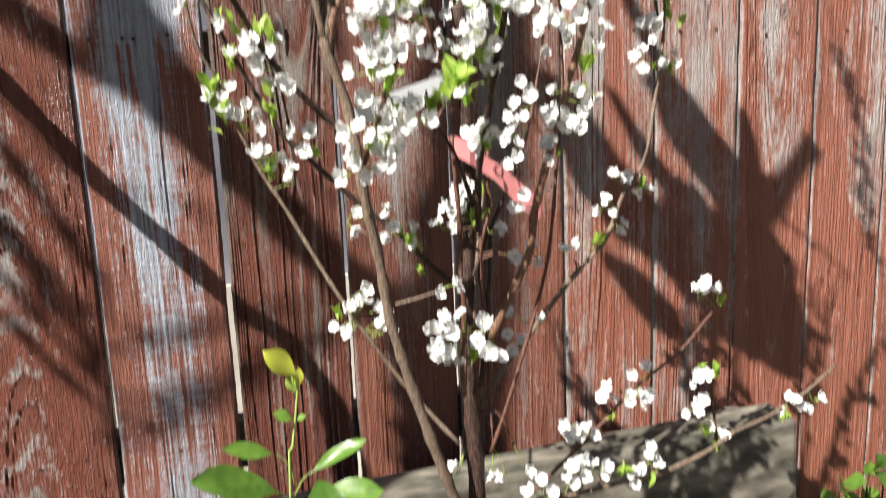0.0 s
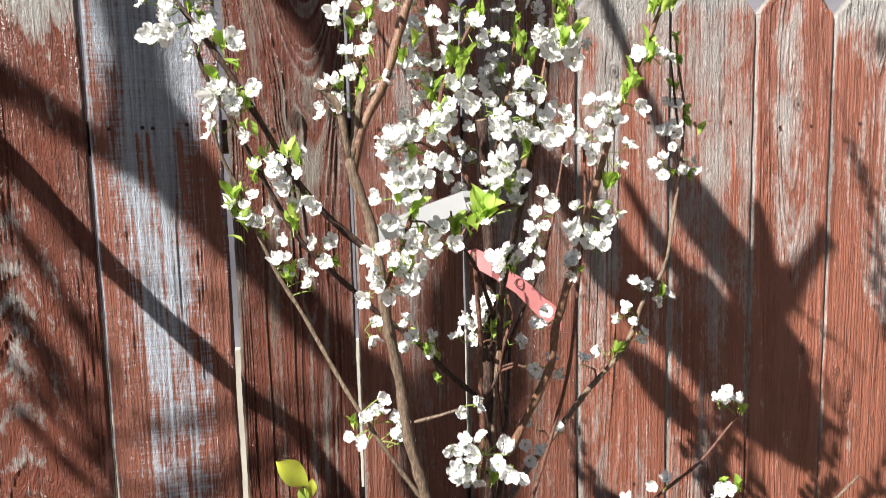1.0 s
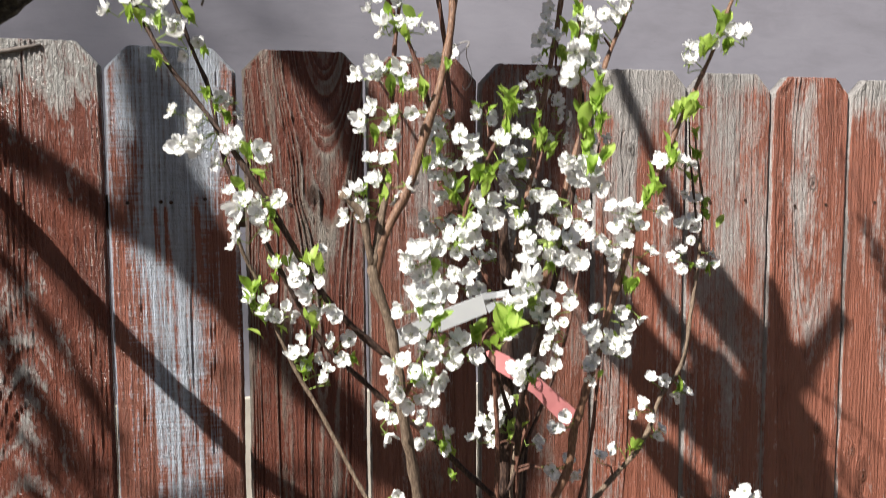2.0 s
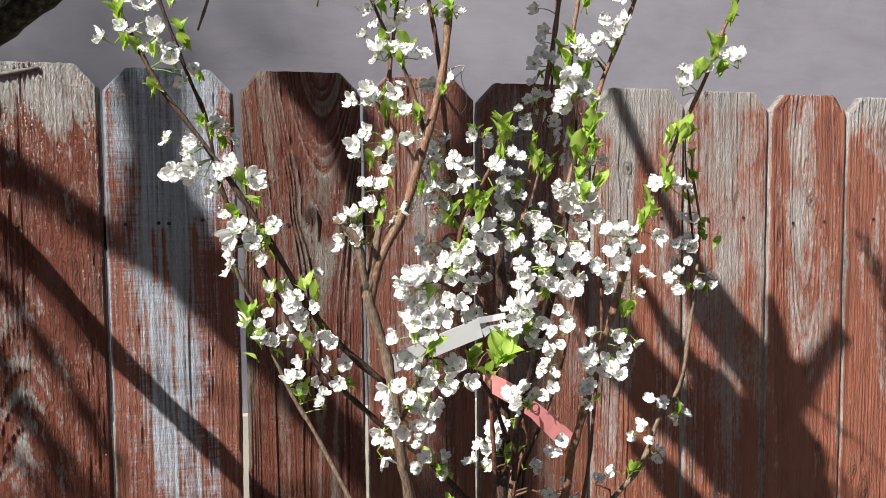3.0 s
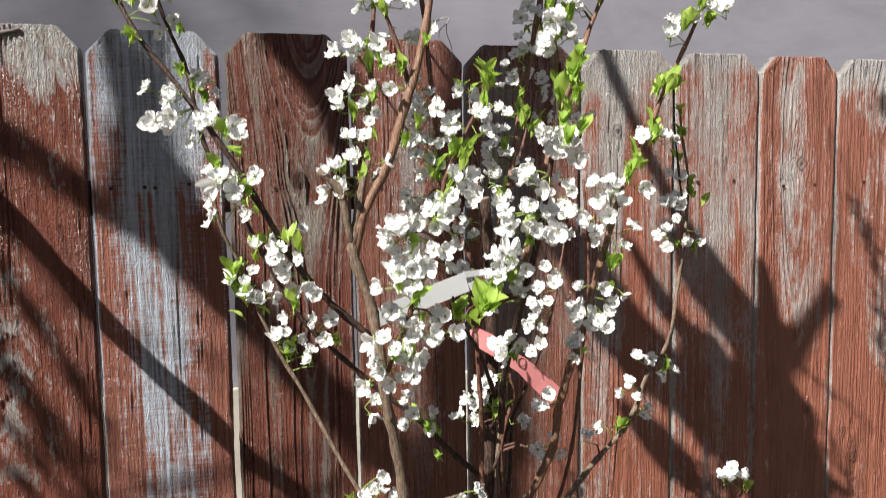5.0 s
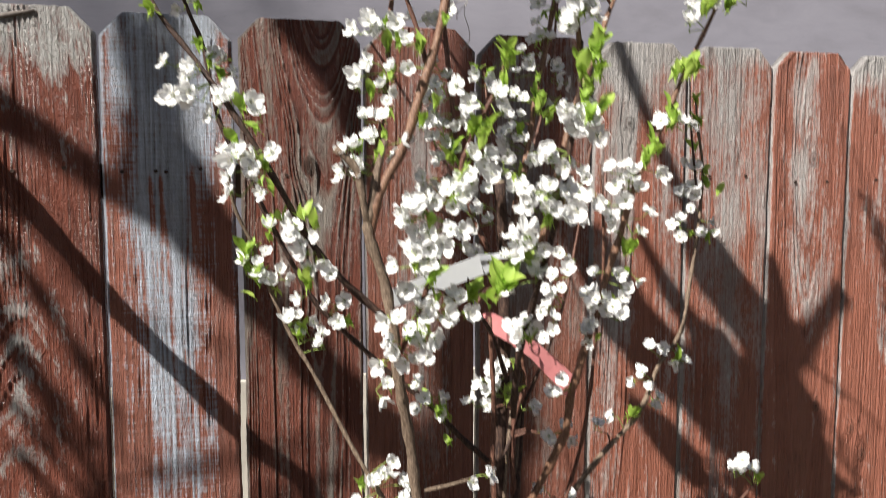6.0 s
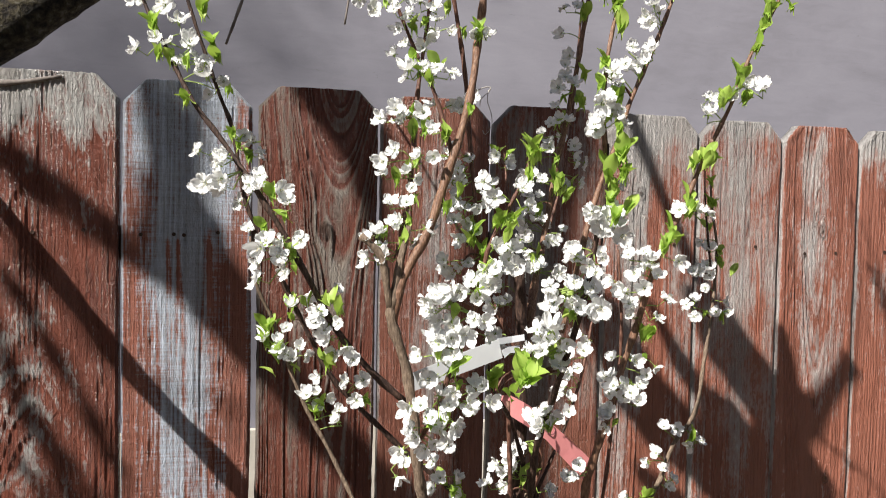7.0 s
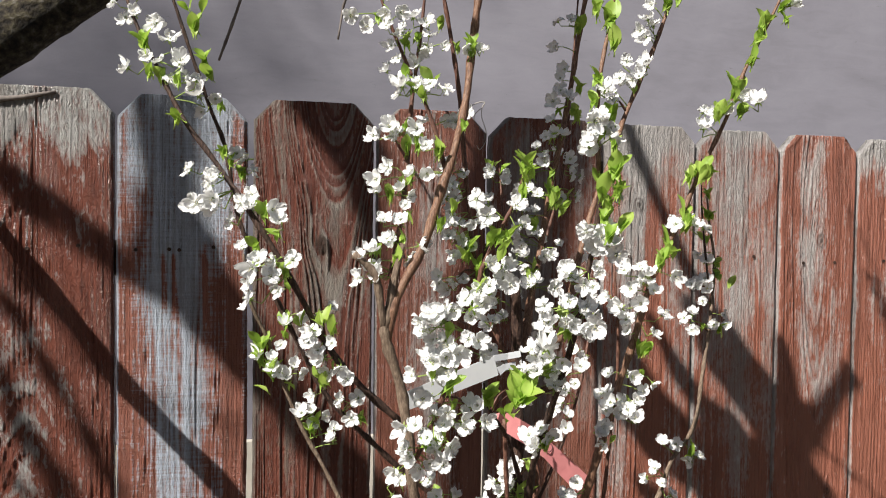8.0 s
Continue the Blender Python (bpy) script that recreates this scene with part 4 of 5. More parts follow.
bloom(stem, [(-0.079, -0.396, 1.58, 2, 0), (-0.085, -0.405, 1.549, 1, 0), (-0.079, -0.405, 1.541, 1, 0), (-0.074, -0.408, 1.533, 1, 0), (-0.005, -0.336, 1.758, 0, 2), (-0.006, -0.34, 1.721, 0, 2), (-0.006, -0.34, 1.692, 0, 5), (0.008, -0.343, 1.686, 0, 2), (-0.026, -0.343, 1.666, 0, 2), (0.025, -0.33, 1.809, 0, 3), (0.021, -0.333, 1.78, 0, 2), (0.003, -0.331, 1.785, 0, 2), (-0.034, -0.367, 1.612, 0, 2), (0.007, -0.339, 1.876, 1, 0), (-0.002, -0.34, 1.849, 1, 0), (0.024, -0.328, 1.872, 0, 4)])
shoot([(-0.045, -0.39, 1.546, 0.0022), (-0.009, -0.31, 1.613, 0.002), (0.013, -0.29, 1.667, 0.0018), (0.029, -0.28, 1.718, 0.0017), (0.04, -0.27, 1.782, 0.0016), (0.045, -0.27, 1.858, 0.0014), (0.049, -0.27, 1.921, 0.001)],
      [(0.034, -0.279, 1.745, 1, 0), (0.038, -0.278, 1.732, 1, 0), (0.046, -0.283, 1.725, 1, 0), (0.035, -0.287, 1.701, 1, 0), (0.046, -0.282, 1.702, 1, 0), (-0.019, -0.293, 1.682, 1, 0), (-0.035, -0.311, 1.631, 1, 0), (-0.02, -0.31, 1.627, 1, 0), (-0.025, -0.376, 1.554, 1, 0), (-0.063, -0.348, 1.589, 1, 0), (-0.024, -0.298, 1.651, 1, 0), (-0.006, -0.3, 1.654, 1, 0), (0.004, -0.326, 1.598, 1, 0), (0.035, -0.277, 1.698, 0, 2)], "red")  # back shoot
stem = shoot([(-0.07, -0.47, 1.411, 0.0029), (-0.076, -0.5, 1.47, 0.0029), (-0.078, -0.54, 1.52, 0.0027), (-0.08, -0.57, 1.556, 0.0026), (-0.078, -0.585, 1.585, 0.0024), (-0.075, -0.595, 1.618, 0.0022), (-0.072, -0.6, 1.646, 0.002), (-0.069, -0.605, 1.677, 0.0019), (-0.069, -0.605, 1.71, 0.0017)],
      [(-0.082, -0.612, 1.661, 1, 0), (-0.076, -0.613, 1.664, 1, 0), (-0.066, -0.609, 1.654, 1, 0), (-0.061, -0.61, 1.655, 1, 0), (-0.071, -0.606, 1.652, 1, 0), (-0.084, -0.603, 1.633, 1, 0), (-0.091, -0.606, 1.633, 1, 0), (-0.086, -0.603, 1.622, 2, 0), (-0.103, -0.599, 1.606, 1, 0), (-0.093, -0.599, 1.608, 2, 0), (-0.082, -0.597, 1.607, 2, 0), (-0.072, -0.597, 1.601, 2, 0), (-0.067, -0.599, 1.597, 1, 0), (-0.084, -0.596, 1.597, 1, 0), (-0.099, -0.58, 1.572, 1, 0), (-0.092, -0.585, 1.57, 1, 0), (-0.095, -0.58, 1.561, 2, 0), (-0.105, -0.578, 1.568, 1, 0)], "dark", cut=True)  # front right
bloom(stem, [(-0.093, -0.568, 1.548, 1, 0), (-0.103, -0.557, 1.539, 1, 0), (-0.082, -0.533, 1.502, 1, 0), (-0.089, -0.527, 1.501, 1, 0), (-0.074, -0.53, 1.501, 1, 0), (-0.081, -0.521, 1.49, 1, 0), (-0.061, -0.606, 1.704, 0, 5), (-0.059, -0.607, 1.691, 0, 6), (-0.054, -0.606, 1.668, 0, 6), (-0.068, -0.605, 1.672, 0, 3), (-0.085, -0.588, 1.593, 0, 3), (-0.103, -0.564, 1.553, 0, 3), (-0.075, -0.518, 1.493, 0, 2)])
shoot([(-0.069, -0.605, 1.697, 0.0018), (-0.072, -0.605, 1.735, 0.0017), (-0.07, -0.605, 1.77, 0.0015), (-0.063, -0.6, 1.798, 0.0013), (-0.058, -0.6, 1.829, 0.0011), (-0.055, -0.6, 1.871, 0.0008)],
      [(-0.083, -0.616, 1.721, 1, 0), (-0.076, -0.611, 1.725, 1, 0), (-0.072, -0.611, 1.719, 1, 0), (-0.074, -0.614, 1.739, 1, 0), (-0.072, -0.615, 1.733, 1, 0), (-0.07, -0.613, 1.757, 1, 0), (-0.074, -0.604, 1.766, 0, 3), (-0.064, -0.604, 1.742, 0, 2), (-0.07, -0.603, 1.731, 0, 2), (-0.076, -0.603, 1.751, 0, 2), (-0.063, -0.598, 1.808, 0, 5), (-0.061, -0.6, 1.791, 0, 2), (-0.074, -0.599, 1.813, 0, 2)], "copper")  # front tip
shoot([(-0.061, -0.51, 1.565, 0.0028), (-0.043, -0.5, 1.624, 0.0026), (-0.033, -0.495, 1.657, 0.0025), (-0.016, -0.485, 1.698, 0.0024), (0.001, -0.475, 1.728, 0.0023), (0.012, -0.465, 1.754, 0.0022), (0.031, -0.455, 1.789, 0.0021), (0.047, -0.45, 1.821, 0.002), (0.065, -0.445, 1.864, 0.0018), (0.083, -0.44, 1.913, 0.0015), (0.105, -0.44, 1.971, 0.001)],
      [(-0.007, -0.467, 1.783, 1, 0), (0.004, -0.468, 1.783, 1, 0), (0.011, -0.464, 1.795, 1, 0), (0.021, -0.459, 1.801, 2, 0), (0.03, -0.463, 1.8, 1, 0), (-0, -0.472, 1.737, 0, 3), (0.026, -0.455, 1.79, 0, 1), (0.034, -0.455, 1.84, 1, 0), (0.045, -0.456, 1.844, 1, 0), (0.039, -0.458, 1.842, 1, 0), (0.045, -0.454, 1.864, 1, 0), (0.062, -0.444, 1.867, 0, 3), (0.073, -0.444, 1.872, 0, 2)], "copper")  # copper shoot
stem = shoot([(-0.05, -0.43, 1.297, 0.0039), (-0.03, -0.44, 1.343, 0.0038), (-0.013, -0.45, 1.388, 0.0037), (-0.012, -0.455, 1.417, 0.0037), (-0.005, -0.46, 1.45, 0.0036), (0.005, -0.463, 1.488, 0.0034), (0.018, -0.463, 1.531, 0.0032), (0.03, -0.463, 1.566, 0.0031), (0.04, -0.463, 1.602, 0.0029), (0.056, -0.462, 1.64, 0.0026), (0.073, -0.46, 1.671, 0.0024), (0.088, -0.457, 1.702, 0.0022), (0.105, -0.456, 1.736, 0.002), (0.121, -0.455, 1.767, 0.0019), (0.138, -0.455, 1.81, 0.0017), (0.163, -0.455, 1.858, 0.0014), (0.182, -0.455, 1.896, 0.0012), (0.205, -0.455, 1.944, 0.0008)],
      [(0.117, -0.461, 1.775, 1, 0), (0.094, -0.462, 1.763, 1, 0), (0.137, -0.465, 1.782, 1, 0), (0.067, -0.468, 1.667, 1, 0), (0.085, -0.47, 1.663, 1, 0), (0.026, -0.469, 1.625, 2, 0), (0.062, -0.473, 1.622, 1, 0), (0.028, -0.469, 1.611, 1, 0), (0.037, -0.469, 1.614, 1, 0), (0.022, -0.471, 1.594, 2, 0), (0.044, -0.47, 1.581, 1, 0), (0.019, -0.471, 1.574, 1, 0), (0.024, -0.473, 1.534, 1, 0), (0.044, -0.472, 1.528, 1, 0), (0.032, -0.468, 1.512, 1, 0), (0.023, -0.47, 1.511, 1, 0), (0.036, -0.471, 1.52, 1, 0), (0.012, -0.471, 1.504, 1, 0)], "copper")  # right leader
bloom(stem, [(0.006, -0.472, 1.504, 1, 0), (0.028, -0.471, 1.495, 1, 0), (0.001, -0.468, 1.489, 1, 0), (-0.001, -0.469, 1.48, 1, 0), (-0.026, -0.466, 1.434, 2, 0), (-0.033, -0.463, 1.431, 1, 0), (0.143, -0.454, 1.821, 0, 4), (0.126, -0.454, 1.795, 0, 3), (0.109, -0.455, 1.769, 0, 4), (0.132, -0.455, 1.772, 0, 3), (0.08, -0.458, 1.712, 0, 4), (0.101, -0.455, 1.717, 0, 5), (0.076, -0.46, 1.669, 0, 4), (0.05, -0.464, 1.636, 0, 6), (0.058, -0.463, 1.646, 0, 3), (0.046, -0.462, 1.544, 0, 6), (0.039, -0.464, 1.557, 0, 2), (0.034, -0.463, 1.496, 0, 2)])
bloom(stem, [(0.009, -0.462, 1.479, 0, 1), (0.035, -0.462, 1.537, 0, 1), (0.18, -0.46, 1.872, 1, 0), (0.172, -0.455, 1.87, 0, 3), (0.154, -0.453, 1.854, 0, 4), (0.147, -0.456, 1.839, 0, 2), (0.175, -0.457, 1.86, 0, 2)])
shoot([(-0.053, -0.43, 1.178, 0.0022), (-0.029, -0.43, 1.241, 0.002), (0.006, -0.43, 1.349, 0.0019), (0.011, -0.445, 1.413, 0.0018), (0.016, -0.445, 1.465, 0.0017), (0.022, -0.446, 1.528, 0.0016), (0.022, -0.446, 1.574, 0.0015), (0.017, -0.446, 1.631, 0.0013)],
      [(0.015, -0.456, 1.595, 1, 0), (0.012, -0.457, 1.601, 1, 0), (0.008, -0.455, 1.516, 1, 0), (0.011, -0.455, 1.508, 1, 0), (0.017, -0.455, 1.534, 1, 0)], "red", cut=True)  # thin red
stem = shoot([(-0.059, -0.42, 1.224, 0.0034), (-0.025, -0.39, 1.251, 0.0032), (0.019, -0.375, 1.289, 0.003), (0.055, -0.375, 1.332, 0.0029), (0.101, -0.37, 1.375, 0.0027), (0.126, -0.362, 1.422, 0.0025), (0.152, -0.36, 1.456, 0.0023), (0.169, -0.345, 1.505, 0.0021), (0.185, -0.33, 1.551, 0.002), (0.196, -0.318, 1.594, 0.0018), (0.198, -0.316, 1.632, 0.0016), (0.19, -0.316, 1.676, 0.0014), (0.187, -0.316, 1.708, 0.001)],
      [(0.173, -0.323, 1.636, 1, 0), (0.182, -0.327, 1.628, 1, 0), (0.173, -0.325, 1.609, 1, 0), (0.164, -0.328, 1.603, 1, 0), (0.18, -0.325, 1.599, 1, 0), (0.163, -0.337, 1.564, 1, 0), (0.154, -0.338, 1.561, 1, 0), (0.187, -0.337, 1.56, 1, 0), (0.203, -0.335, 1.559, 1, 0), (0.203, -0.33, 1.57, 1, 0), (0.176, -0.331, 1.586, 1, 0), (0.111, -0.369, 1.444, 1, 0), (0.126, -0.37, 1.441, 1, 0), (0.148, -0.367, 1.428, 1, 0), (0.147, -0.366, 1.437, 1, 0), (0.097, -0.371, 1.415, 2, 0), (0.11, -0.377, 1.395, 1, 0), (0.115, -0.375, 1.382, 1, 0)], "tan")  # right outer
bloom(stem, [(0.047, -0.384, 1.37, 1, 0), (0.065, -0.379, 1.375, 1, 0), (0.198, -0.317, 1.615, 0, 3), (0.214, -0.319, 1.605, 0, 2), (0.199, -0.315, 1.627, 0, 2), (0.179, -0.318, 1.643, 0, 2), (0.196, -0.327, 1.555, 0, 3), (0.144, -0.363, 1.431, 0, 2), (0.084, -0.372, 1.375, 0, 1), (0.176, -0.327, 1.559, 0, 1), (-0.009, -0.382, 1.305, 1, 0), (-0.019, -0.389, 1.287, 1, 0), (0.02, -0.385, 1.297, 1, 0), (-0.005, -0.388, 1.27, 1, 0)])
shoot([(-0.014, -0.42, 1.114, 0.0024), (0.033, -0.4, 1.136, 0.0023), (0.077, -0.39, 1.164, 0.0021), (0.126, -0.385, 1.205, 0.0019), (0.183, -0.382, 1.24, 0.0017), (0.219, -0.38, 1.275, 0.0015), (0.231, -0.38, 1.287, 0.0012)],
      [(0.091, -0.395, 1.213, 1, 0), (0.101, -0.392, 1.2, 1, 0), (0.083, -0.397, 1.208, 1, 0), (0.116, -0.395, 1.196, 1, 0), (0.123, -0.394, 1.198, 1, 0), (0.139, -0.39, 1.197, 1, 0), (0.134, -0.395, 1.189, 1, 0), (0.132, -0.389, 1.229, 1, 0), (0.041, -0.401, 1.177, 1, 0), (0.06, -0.397, 1.175, 1, 0), (0.053, -0.4, 1.168, 1, 0), (0.068, -0.402, 1.163, 1, 0), (0.208, -0.389, 1.313, 1, 0), (0.216, -0.39, 1.306, 1, 0), (0.235, -0.379, 1.298, 0, 2), (0.23, -0.379, 1.303, 0, 1), (0.098, -0.388, 1.182, 0, 1)], "red")  # right low
stem = shoot([(-0.045, -0.46, 1.131, 0.0034), (0.017, -0.452, 1.129, 0.0032), (0.084, -0.444, 1.13, 0.003), (0.133, -0.437, 1.129, 0.0028), (0.192, -0.429, 1.141, 0.0026), (0.231, -0.421, 1.155, 0.0024), (0.272, -0.413, 1.161, 0.0022), (0.314, -0.406, 1.173, 0.002), (0.349, -0.398, 1.186, 0.0018), (0.385, -0.39, 1.205, 0.0016)],
      [(0.303, -0.414, 1.175, 1, 0), (0.312, -0.413, 1.176, 1, 0), (0.322, -0.413, 1.171, 1, 0), (0.345, -0.406, 1.169, 1, 0), (0.334, -0.411, 1.162, 1, 0), (0.299, -0.41, 1.163, 0, 2), (0.031, -0.457, 1.162, 1, 0), (0.038, -0.457, 1.158, 1, 0), (0.053, -0.457, 1.161, 2, 0), (0.064, -0.452, 1.146, 1, 0), (0.09, -0.451, 1.141, 1, 0), (0.098, -0.448, 1.135, 1, 0), (0.115, -0.447, 1.145, 2, 0), (0.124, -0.442, 1.154, 1, 0), (0.12, -0.443, 1.164, 1, 0), (0.018, -0.458, 1.15, 1, 0), (0.026, -0.46, 1.147, 1, 0), (-0.01, -0.46, 1.146, 2, 0)], "tan")  # right heavy
bloom(stem, [(0.001, -0.463, 1.143, 1, 0), (0.08, -0.446, 1.147, 0, 3), (0.118, -0.44, 1.128, 0, 1)])
shoot([(0.215, -0.412, 1.14, 0.0016), (0.209, -0.413, 1.185, 0.0014), (0.198, -0.415, 1.232, 0.0011)],
      [(0.179, -0.426, 1.228, 1, 0), (0.185, -0.424, 1.223, 1, 0), (0.185, -0.423, 1.195, 1, 0), (0.18, -0.42, 1.187, 1, 0), (0.211, -0.421, 1.161, 2, 0), (0.205, -0.417, 1.231, 0, 5), (0.19, -0.413, 1.235, 0, 3), (0.19, -0.41, 1.146, 0, 4), (0.213, -0.413, 1.14, 0, 3)], "red")  # right heavy spur
shoot([(-0.149, -0.47, 1.352, 0.0014), (-0.129, -0.475, 1.357, 0.0013), (-0.11, -0.48, 1.363, 0.0012)],
      [(-0.105, -0.49, 1.366, 2, 0)], "tan")  # low spur
shoot([(-0.088, -0.47, 1.258, 0.0024), (-0.096, -0.495, 1.3, 0.002), (-0.095, -0.505, 1.329, 0.0016)],
      [(-0.113, -0.514, 1.347, 1, 0), (-0.102, -0.513, 1.35, 1, 0), (-0.12, -0.513, 1.34, 1, 0), (-0.103, -0.514, 1.333, 1, 0), (-0.112, -0.506, 1.318, 1, 0), (-0.116, -0.502, 1.31, 1, 0), (-0.106, -0.501, 1.307, 1, 0), (-0.083, -0.515, 1.341, 1, 0), (-0.078, -0.515, 1.336, 1, 0), (-0.086, -0.512, 1.323, 1, 0), (-0.074, -0.507, 1.314, 1, 0), (-0.07, -0.511, 1.312, 1, 0), (-0.087, -0.497, 1.307, 0, 2)], "red")  # low front
shoot([(-0.049, -0.42, 1.222, 0.0024), (-0.05, -0.42, 1.294, 0.0023), (-0.055, -0.42, 1.379, 0.0022), (-0.042, -0.42, 1.427, 0.0021), (-0.045, -0.42, 1.445, 0.002), (-0.045, -0.425, 1.483, 0.0018)],
      [(-0.065, -0.428, 1.449, 1, 0), (-0.083, -0.427, 1.437, 1, 0), (-0.075, -0.429, 1.434, 1, 0), (-0.081, -0.426, 1.423, 1, 0), (-0.077, -0.427, 1.42, 1, 0), (-0.089, -0.431, 1.412, 1, 0), (-0.039, -0.426, 1.404, 1, 0), (-0.004, -0.429, 1.374, 2, 0), (-0.02, -0.427, 1.378, 1, 0), (-0.062, -0.419, 1.417, 0, 3), (-0.054, -0.421, 1.444, 0, 1), (-0.073, -0.42, 1.426, 0, 1), (-0.095, -0.426, 1.158, 1, 0), (-0.05, -0.431, 1.154, 2, 0), (-0.012, -0.426, 1.15, 1, 0)], "red")  # inner right
shoot([(-0.082, -0.445, 1.258, 0.0028), (-0.08, -0.448, 1.332, 0.0026), (-0.083, -0.451, 1.372, 0.0024), (-0.083, -0.454, 1.415, 0.0022), (-0.086, -0.457, 1.46, 0.002), (-0.089, -0.46, 1.498, 0.0018)],
      [], "red")
shoot([(-0.065, -0.425, 1.308, 0.002), (-0.057, -0.419, 1.384, 0.0019), (-0.051, -0.412, 1.415, 0.0017), (-0.043, -0.406, 1.45, 0.0015), (-0.037, -0.4, 1.478, 0.0014)],
      [], "tan")
shoot([(-0.054, -0.42, 1.305, 0.0022), (-0.047, -0.412, 1.359, 0.002), (-0.043, -0.405, 1.402, 0.0018), (-0.038, -0.398, 1.437, 0.0016), (-0.036, -0.39, 1.477, 0.0014)],
      [], "tan")
shoot([(-0.067, -0.43, 1.358, 0.0017), (-0.059, -0.422, 1.37, 0.0015), (-0.041, -0.415, 1.407, 0.0014), (-0.023, -0.408, 1.438, 0.0012), (-0.008, -0.4, 1.465, 0.001)],
      [], "dark")
shoot([(-0.061, -0.43, 1.249, 0.0034), (-0.05, -0.42, 1.32, 0.0032), (-0.044, -0.41, 1.358, 0.003), (-0.038, -0.4, 1.4, 0.0028)],
      [], "dark")
shoot([(-0.039, -0.41, 1.405, 0.0018), (-0.02, -0.399, 1.435, 0.0017), (-0.001, -0.387, 1.467, 0.0016), (0.015, -0.376, 1.504, 0.0015), (0.027, -0.365, 1.542, 0.0014), (0.038, -0.354, 1.581, 0.0012), (0.047, -0.343, 1.621, 0.0011), (0.061, -0.331, 1.663, 0.001), (0.071, -0.32, 1.69, 0.0009)],
      [(0.033, -0.349, 1.633, 1, 0), (0.042, -0.353, 1.624, 1, 0), (0.024, -0.352, 1.615, 1, 0), (0.038, -0.354, 1.603, 1, 0), (0.044, -0.354, 1.618, 1, 0), (0.036, -0.358, 1.584, 1, 0), (0.008, -0.376, 1.544, 1, 0), (0.021, -0.373, 1.535, 1, 0), (0.006, -0.381, 1.525, 1, 0), (0.007, -0.385, 1.511, 1, 0), (-0.012, -0.389, 1.502, 1, 0), (-0.001, -0.386, 1.504, 1, 0), (-0.011, -0.394, 1.486, 1, 0), (-0.005, -0.393, 1.469, 1, 0), (-0.016, -0.399, 1.464, 1, 0), (0.068, -0.327, 1.693, 1, 0)], "red")  # back right
shoot([(-0.055, -0.4, 1.561, 0.002), (-0.056, -0.388, 1.587, 0.0018), (-0.06, -0.376, 1.624, 0.0015), (-0.063, -0.364, 1.668, 0.0013), (-0.063, -0.352, 1.708, 0.001), (-0.061, -0.34, 1.723, 0.0008)],
      [(-0.072, -0.352, 1.713, 1, 0), (-0.063, -0.349, 1.719, 1, 0), (-0.063, -0.361, 1.708, 1, 0), (-0.064, -0.391, 1.603, 1, 0), (-0.072, -0.341, 1.725, 0, 2), (-0.057, -0.338, 1.723, 0, 2)], "red")  # back left
shoot([(-0.067, -0.44, 1.437, 0.0022), (-0.083, -0.455, 1.476, 0.0019), (-0.098, -0.47, 1.499, 0.0016), (-0.112, -0.485, 1.517, 0.0012), (-0.119, -0.5, 1.538, 0.0009)],
      [(-0.114, -0.49, 1.526, 0, 6)], "dark")  # front twig
shoot([(0.183, -0.33, 1.606, 0.0014), (0.178, -0.33, 1.643, 0.0012), (0.173, -0.33, 1.687, 0.0009), (0.171, -0.33, 1.741, 0.0007)],
      [(0.175, -0.331, 1.702, 0, 2), (0.175, -0.33, 1.682, 0, 3)], "dark")  # right thin


def tufts(*places):
    """More tufts of leaves, each on the stem next to it."""
    for x, y, z, leaves in places:
        c = Vector((x, y, z))
        name = min(LINES, key=lambda k: min((p - c).length for p in LINES[k]))
        bloom(bpy.data.objects[name], [(x, y, z, 0, leaves)])


tufts((-0.123, -0.575, 1.536, 5), (-0.121, -0.580, 1.534, 4), (-0.126, -0.575, 1.531, 4), (-0.241, -0.500, 1.586, 3), (-0.275, -0.402, 1.569, 3), (-0.241, -0.402, 1.525, 3), (-0.120, -0.386, 1.397, 3), (-0.301, -0.362, 1.541, 4), (-0.290, -0.362, 1.516, 4), (-0.081, -0.470, 1.538, 5), (-0.078, -0.470, 1.532, 3), (-0.117, -0.412, 1.639, 4))
tufts((-0.099, -0.412, 1.624, 3), (-0.103, -0.552, 1.707, 4), (-0.106, -0.552, 1.701, 3), (-0.123, -0.552, 1.648, 4), (-0.144, -0.547, 1.605, 3), (-0.156, -0.534, 1.546, 3), (-0.172, -0.520, 1.498, 2), (-0.011, -0.353, 1.691, 4), (-0.042, -0.374, 1.621, 3), (0.044, -0.282, 1.786, 4), (0.021, -0.298, 1.682, 3), (-0.068, -0.614, 1.660, 3))
tufts((-0.075, -0.617, 1.690, 4), (-0.060, -0.518, 1.586, 4), (0.057, -0.474, 1.645, 3), (0.088, -0.469, 1.712, 4), (0.073, -0.472, 1.673, 4), (0.119, -0.467, 1.789, 4), (0.102, -0.467, 1.768, 4), (0.079, -0.383, 1.377, 3), (0.181, -0.328, 1.680, 3))

